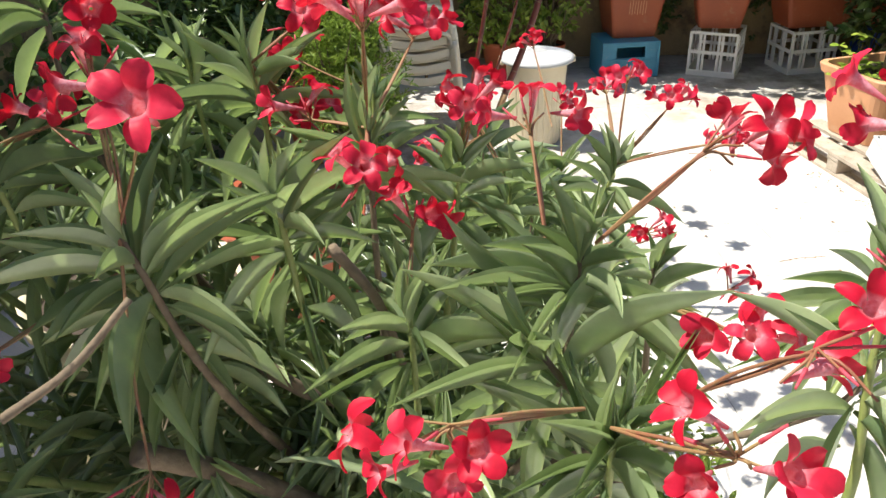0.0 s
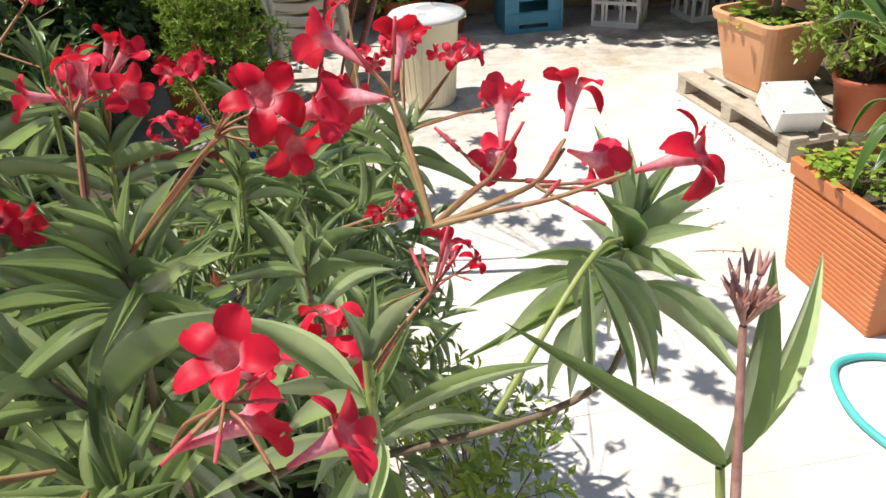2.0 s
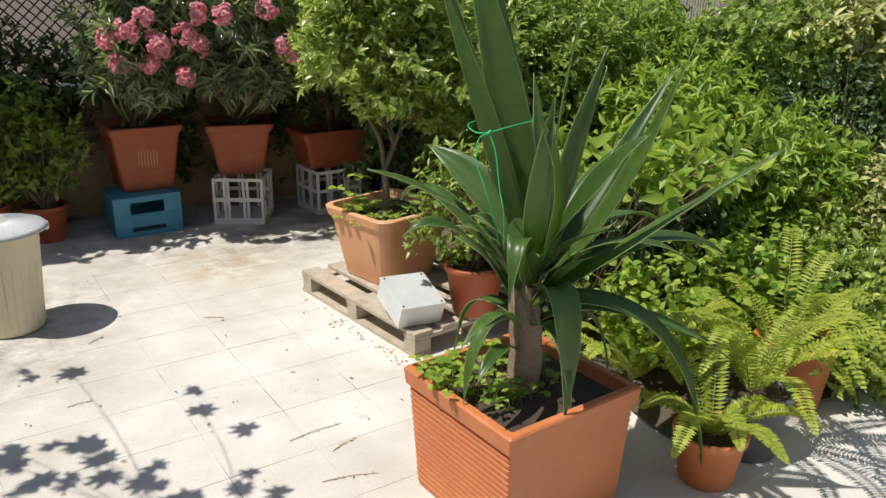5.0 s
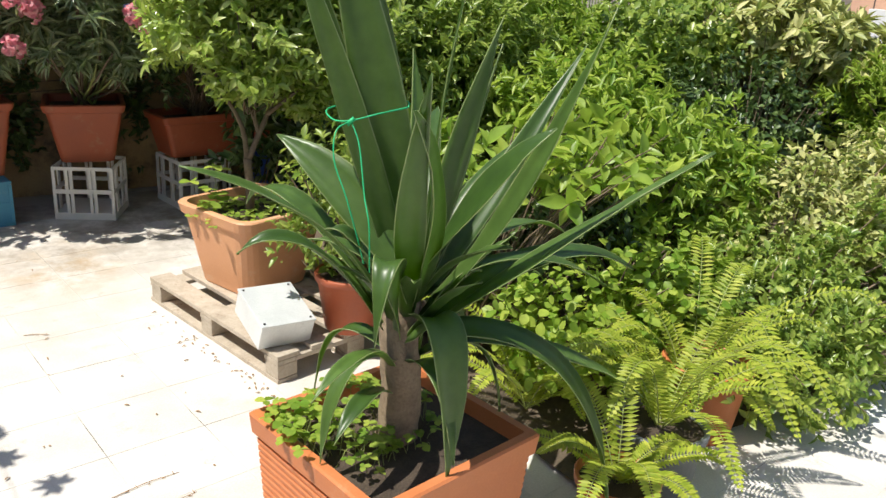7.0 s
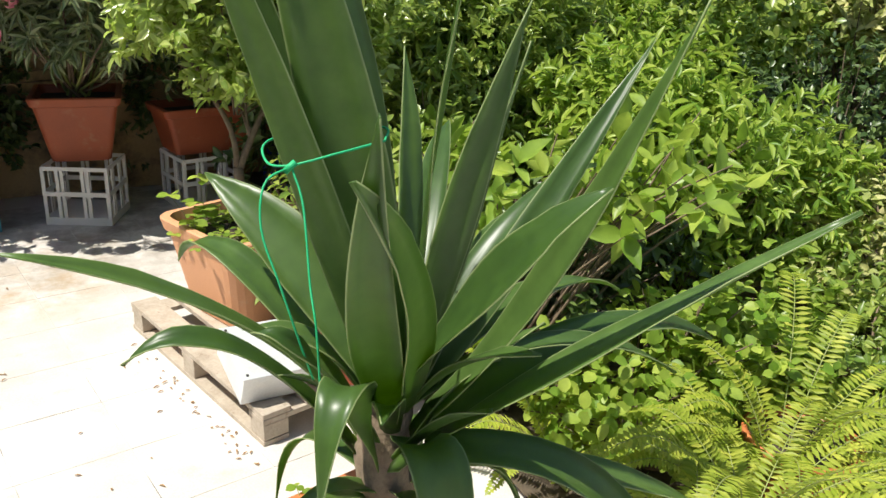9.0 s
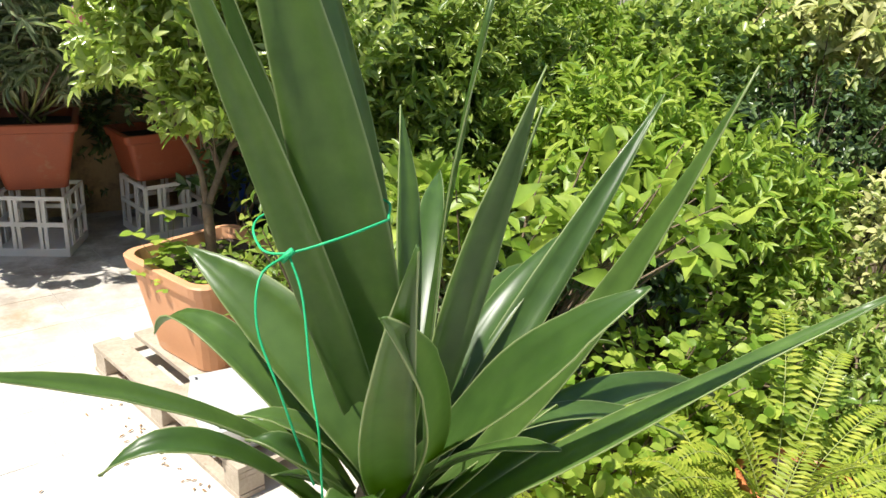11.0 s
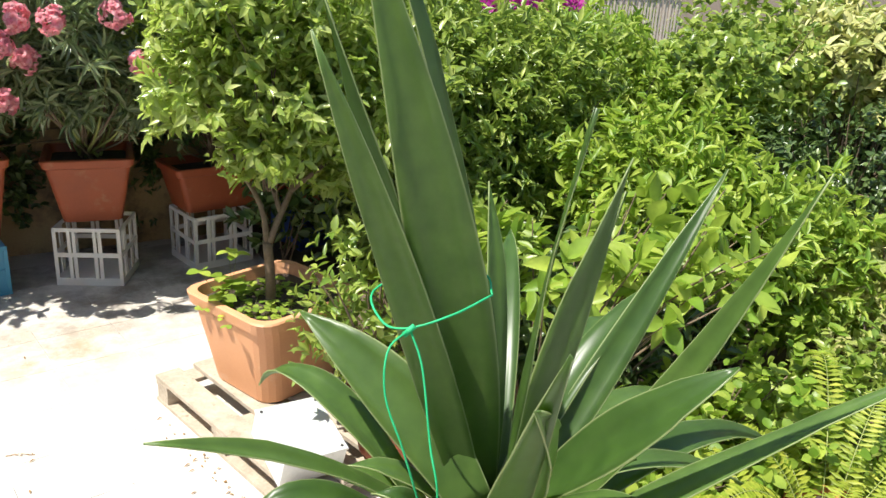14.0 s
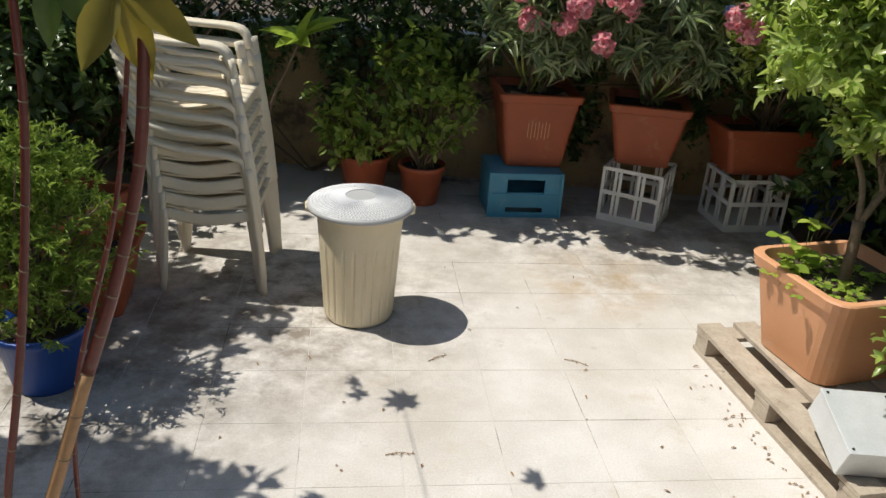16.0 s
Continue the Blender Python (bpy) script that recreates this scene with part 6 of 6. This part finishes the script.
def loquat():
    rg = np.random.default_rng(105)
    ob = thing("loquat_sapling", pose(-0.15, 6.4, 0), "loquat sapling with a whorl of large ribbed leaves", "sapling")
    sk = Skin()
    sk.tube(spline([(0, 0, 0), (0.05, -0.02, 0.5), (0.27, -0.15, 0.98)], 14), 0.014, 0.007, 8)
    sk.link("stem", M["bark"], ob)
    tip = np.array((0.27, -0.15, 0.98))
    for k in range(11):
        w = k * 0.62
        e = 0.35 if k > 8 else 1.25
        d = np.array((math.cos(w) * math.sin(e), math.sin(w) * math.sin(e), math.cos(e)))
        scatter("leaf", LANCE, [tip - np.array((0, 0, 0.006 * k))], [d + 0.1 * rg.normal(size=3)], [np.array((0, -0.3, 1)) + 0.2 * rg.normal(size=3)], 0.25 * (0.8 + 0.3 * rg.random()), 0.075, M["lime_leaf"], ob)
    return ob


loquat()

# thuja in a blue pot
round_pot("blue_pot", pose(-0.42, 4.42, 0), 0.16, 0.12, 0.24, M["dark_blue_plastic"], "dark blue plastic pot holding a small thuja")
NEEDLE = leaf_shape(2, 0.4, 0.4, 0.1)
shrub("thuja", (-0.42, 4.42, 0.20), [((-0.40, 4.42, 0.52), (0.32, 0.30, 0.30)), ((-0.45, 4.45, 0.78), (0.24, 0.24, 0.2))], 620, NEEDLE, 0.035, 0.006, M["conifer_leaf"], "small feathery thuja shrub with bright tips", seed=106, per=9, spread=0.8, stem=0.05, hollow=0.3)


# castor plant
def palmate(c, d, n, size, mat, parent, rg, lobes=7):
    """One big lobed leaf, a fan of pointed fingers round its stalk."""
    d, n = unit(np.array(d, float)), unit(np.array(n, float))
    s = unit(np.cross(d, n))
    P, D, N, L, W = [], [], [], [], []
    for k in range(lobes):
        a = (k - (lobes - 1) / 2) * 0.72
        q = d * math.cos(a) + s * math.sin(a)
        P.append(c)
        D.append(q + 0.08 * rg.normal(size=3))
        N.append(n + 0.12 * rg.normal(size=3))
        L.append(size * (1.0 - 0.09 * abs(k - (lobes - 1) / 2)))
        W.append(size * 0.36)
    return scatter("leaf", LANCE, P, D, N, np.array(L), np.array(W), mat, parent)


def castor():
    rg = np.random.default_rng(107)
    base = np.array((0.22, 3.2, 0.0))
    ob = thing("castor_plant", pose(*base), "castor plant with tall ringed red stems and yellowing leaves", "castor plant")
    stems = [([(0.06, 3.18, 0.0), (0.20, 3.2, 0.35), (0.29, 3.2, 0.59), (0.39, 3.2, 0.87), (0.475, 3.2, 1.10), (0.535, 3.2, 1.33), (0.56, 3.2, 1.62), (0.58, 3.15, 1.9)], 0.0145, 0.008), ([(0.10, 3.22, 0.0), (0.16, 3.2, 0.35), (0.2, 3.2, 0.58), (0.28, 3.2, 0.93), (0.34, 3.2, 1.27), (0.36, 3.2, 1.49), (0.36, 3.2, 1.8), (0.33, 3.15, 2.05)], 0.0085, 0.006), ([(0.22, 3.4, 0.0), (0.30, 3.3, 0.7), (0.44, 3.3, 1.2), (0.52, 3.3, 1.7)], 0.006, 0.004)]
    for k, (pts, a, b) in enumerate(stems):
        q = spline([tuple(np.array(p) - base) for p in pts], 60)
        sk = Skin()
        low = 26 if k == 0 else 0
        if low:
            sk.tube(q[:low + 1], a, a * 0.86, 10, True)
            sk.link("stem_foot", M["castor_stem_brown"], ob, True, "brown woody lower stem")
            sk = Skin()
        sk.tube(q[low:], a * (0.86 if low else 1), b, 10, True)
        st = sk.link("stem", M["castor_stem"], ob, True, "dark red ringed stem")
        rgs = Skin()
        for i in range(2, 58, 3):
            r = a + (b - a) * i / 59
            rgs.tube([tuple(q[i] - unit(q[i + 1] - q[i]) * 0.0015), tuple(q[i] + unit(q[i + 1] - q[i]) * 0.0015)], r * 1.10, r * 1.10, 10)
        tagged(rgs.link("node_ring", M["bark"], st, True, "pale node rings"), kind="stuff")
    # the low yellowing leaf, hanging
    palmate(np.array((0.53, 3.18, 1.57)) - base, (0.25, 0.0, -0.9), (0.2, -0.9, 0.35), 0.15, M["castor_leaf"], ob, rg, 3)
    palmate(np.array((0.42, 3.22, 1.58)) - base, (-0.2, -0.1, -0.8), (0.1, -0.7, 0.7), 0.12, M["castor_green"], ob, rg, 3)
    # upper leaves, which throw star-shaped shadows on the paving
    for x, y, z in ((-0.26, 3.92, 1.85), (-0.02, 3.86, 1.85), (0.28, 3.37, 1.85), (0.46, 3.36, 1.85), (0.62, 3.04, 1.85), (0.7, 2.91, 1.85), (0.42, 2.84, 1.85), (0.45, 2.66, 1.85), (0.53, 2.51, 1.85), (0.77, 2.48, 1.85), (0.82, 2.97, 1.85), (0.16, 3.54, 1.85), (0.05, 3.62, 1.85), (0.23, 2.6, 1.85), (0.68, 2.7, 1.85), (-0.17, 3.69, 1.85), (-0.22, 3.84, 1.75), (0.08, 3.75, 1.78), (0.42, 3.95, 1.85), (-0.05, 4.5, 1.85), (-0.5, 3.8, 1.9)):
        c = np.array((x, y, z)) - base
        w = rg.random() * 6.28
        palmate(c, (math.cos(w), math.sin(w), -0.15), (0.15 * rg.normal(), 0.15 * rg.normal(), 1), 0.088 * (0.8 + 0.4 * rg.random()), M["castor_green"], ob, rg, 8)
        for _ in range(2):
            palmate(c + np.array((0.09, 0.09, 0.06)) * rg.normal(size=3), (math.cos(w + rg.random() * 3), math.sin(w), -0.2), (0.3 * rg.normal(), 0.3 * rg.normal(), 1), 0.068 * (0.8 + 0.4 * rg.random()), M["castor_green"], ob, rg, 7)
        sk = Skin()
        top = np.array((0.36, 3.2, 1.55)) - base if x < 0.4 else np.array((0.56, 3.2, 1.6)) - base
        sk.tube(spline([tuple(top), tuple((top + c) / 2 + np.array((0, 0, 0.06))), tuple(c)], 10), 0.0024, 0.0016, 6, False)
        sk.link("leaf_stalk", M["castor_stem"], ob)
    return ob


castor()


# ---- beyond the garden ----
def reed_screen():
    ob = thing("reed_screen", pose(5.85, 7.1, 0.0, 0, 0, -35), "pale woven reed screen beyond the hedge", "screen")
    rg = np.random.default_rng(111)
    for k in range(58):
        x = -0.7 + 0.024 * k
        part("reed", box_bm(x, -0.006 + 0.008 * (k % 2), 0.0, x + 0.015, 0.006 + 0.008 * (k % 2), 1.9 + 0.06 * rg.random()), M["reed"], ob)
    for z in (0.4, 0.8, 1.2, 1.6):
        part("cross_reed", box_bm(-0.72, -0.016, z, 0.72, -0.0065, z + 0.02), M["reed"], ob)
    return ob


reed_screen()


def apartment_building():
    ob = thing("apartment_building", pose(17.7, 6.5, -2.6, 0, 0, -58), "distant pinkish apartment building with white balcony", "building")
    w, d, h = 9.0, 6.0, 9.0
    bm = bmesh.new()
    box(bm, -w / 2, 0, 0, w / 2, d, h)
    part("wall", bm, M["facade"], ob)
    part("roof", box_bm(-w / 2 - 0.2, -0.2, h + 0.004, w / 2 + 0.2, d + 0.2, h + 0.25), M["facade_white"], ob)
    for z in (0.55, 3.45, 6.35):
        for x in (-3.0, -0.9, 1.2, 3.3):
            win = part("window", box_bm(x - 0.5, -0.06, z + 0.75, x + 0.5, -0.004, z + 2.15), M["facade_white"], ob)
            part("shutter", box_bm(x - 0.44, -0.075, z + 0.8, x - 0.01, -0.0605, z + 2.1), M["grey_plastic"], win)
            part("shutter", box_bm(x + 0.01, -0.075, z + 0.8, x + 0.44, -0.0605, z + 2.1), M["grey_plastic"], win)
    for z in (3.35, 6.25):
        bal = part("balcony", box_bm(-w / 2 + 0.3, -1.2, z, w / 2, -0.005, z + 0.18, bevel=0.01), M["facade_white"], ob)
        part("parapet", box_bm(-w / 2 + 0.3, -1.2, z + 0.184, w / 2, -1.08, z + 0.62, bevel=0.01), M["facade_white"], bal)
        for k in range(40):
            x = -w / 2 + 0.35 + k * 0.21
            part("baluster", box_bm(x, -1.15, z + 0.624, x + 0.02, -1.13, z + 1.0), M["iron"], bal)
        part("handrail", box_bm(-w / 2 + 0.3, -1.165, z + 1.004, w / 2, -1.115, z + 1.04), M["iron"], bal)
    return ob


apartment_building()


# ---- litter on the paving ----
rg = np.random.default_rng(121)
n_l = 150
along = rg.random(90) ** 0.6
lx = np.concatenate([2.06 + 0.26 * along - 0.02 + 0.035 * rg.normal(size=90), rg.uniform(0.2, 2.2, 60)])
ly = np.concatenate([4.95 - 1.02 * along + 0.05 * rg.normal(size=90), rg.uniform(2.3, 6.2, 60)])
keep = ~((lx > 2.03) & (ly > 3.9) & (lx > 2.03 + (5.03 - ly) * 0.25 - 0.005))
lx, ly = lx[keep], ly[keep]
w = rg.random(len(lx)) * 6.28
dry = scatter("dry_leaves", LEAF3, np.stack([lx, ly, np.full(len(lx), 0.004)], 1), np.stack([np.cos(w), np.sin(w), 0 * w], 1), np.tile((0.0, 0.0, 1.0), (len(lx), 1)) + 0.15 * rg.normal(size=(len(lx), 3)), 0.020 * (0.4 + rg.random(len(lx))), 0.007, M["dry"])
tagged(dry, "small dry fallen leaves scattered on the paving", "dry leaves", kind="stuff")
for x, y, a, L in ((1.62, 3.55, 12, 0.22), (1.66, 3.25, -8, 0.2), (1.75, 3.42, 25, 0.12), (0.95, 4.75, 40, 0.09), (1.5, 4.85, -20, 0.1), (0.85, 4.15, 10, 0.1)):
    sk = Skin()
    ca, sa = math.cos(radians(a)), math.sin(radians(a))
    sk.tube(spline([(0, 0, 0.003), (L * 0.5 * ca, L * 0.5 * sa + 0.008, 0.005), (L * ca, L * sa, 0.003)], 8), 0.0016, 0.001, 5)
    for k in range(5):
        q = (0.2 + 0.18 * k) * L
        sk.tube([(q * ca, q * sa + 0.003, 0.004), (q * ca + 0.012 * math.cos(k * 2), q * sa + 0.016 * math.sin(k * 2), 0.006)], 0.0022, 0.0006, 4)
    tg = sk.link("dry_twig", M["dry"])
    tg.location = (x, y, 0)
    tagged(tg, "thin dry twig lying on the sunlit paving", "twig", "fallen twigs")

# ---- paving slabs ----
def paving():
    c, s = math.cos(TILE_TURN), math.sin(TILE_TURN)
    pitch_u, pitch_v, gap = 0.339, 0.333, 0.0027
    meshes = []
    for k in range(4):
        bm = bmesh.new()
        w, d = pitch_u - gap, pitch_v - gap
        box(bm, -w / 2, -d / 2, -0.0011, w / 2, d / 2, 0.0)
        up = [e for e in bm.edges if all(v.co.z > -0.0005 for v in e.verts)]
        bmesh.ops.bevel(bm, geom=up, offset=0.0006, segments=1, affect="EDGES")
        for v in bm.verts:
            if v.co.z > -0.0003:
                v.co.z += 0.0003 * (k - 1.5) * (v.co.x + 0.5 * v.co.y) / 0.16
        me = bpy.data.meshes.new("paving_slab")
        bm.to_mesh(me)
        bm.free()
        me.materials.append(M["tile"])
        meshes.append(me)
    near, far = [], []
    for i in range(-12, 20):
        for j in range(-10, 26):
            u, v = 0.866 + (i + 0.5) * pitch_u, 4.48 + (j - 14 + 0.5) * pitch_v
            x, y = u * c - v * s, u * s + v * c
            if not (-1.75 < x < 4.12 and -1.8 < y < 6.88):
                continue
            (near if 2.1 < y < 6.3 and -0.9 < x < 3.4 and len(near) < 300 else far).append((x, y))
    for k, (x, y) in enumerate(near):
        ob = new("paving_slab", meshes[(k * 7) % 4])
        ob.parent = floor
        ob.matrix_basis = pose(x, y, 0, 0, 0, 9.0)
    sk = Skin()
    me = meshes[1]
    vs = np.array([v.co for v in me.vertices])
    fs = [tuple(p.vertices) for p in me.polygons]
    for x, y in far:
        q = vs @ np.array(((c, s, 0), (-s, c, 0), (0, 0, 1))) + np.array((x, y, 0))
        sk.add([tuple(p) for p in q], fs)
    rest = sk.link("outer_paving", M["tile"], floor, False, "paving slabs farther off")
    tagged(rest, kind="stuff")


paving()
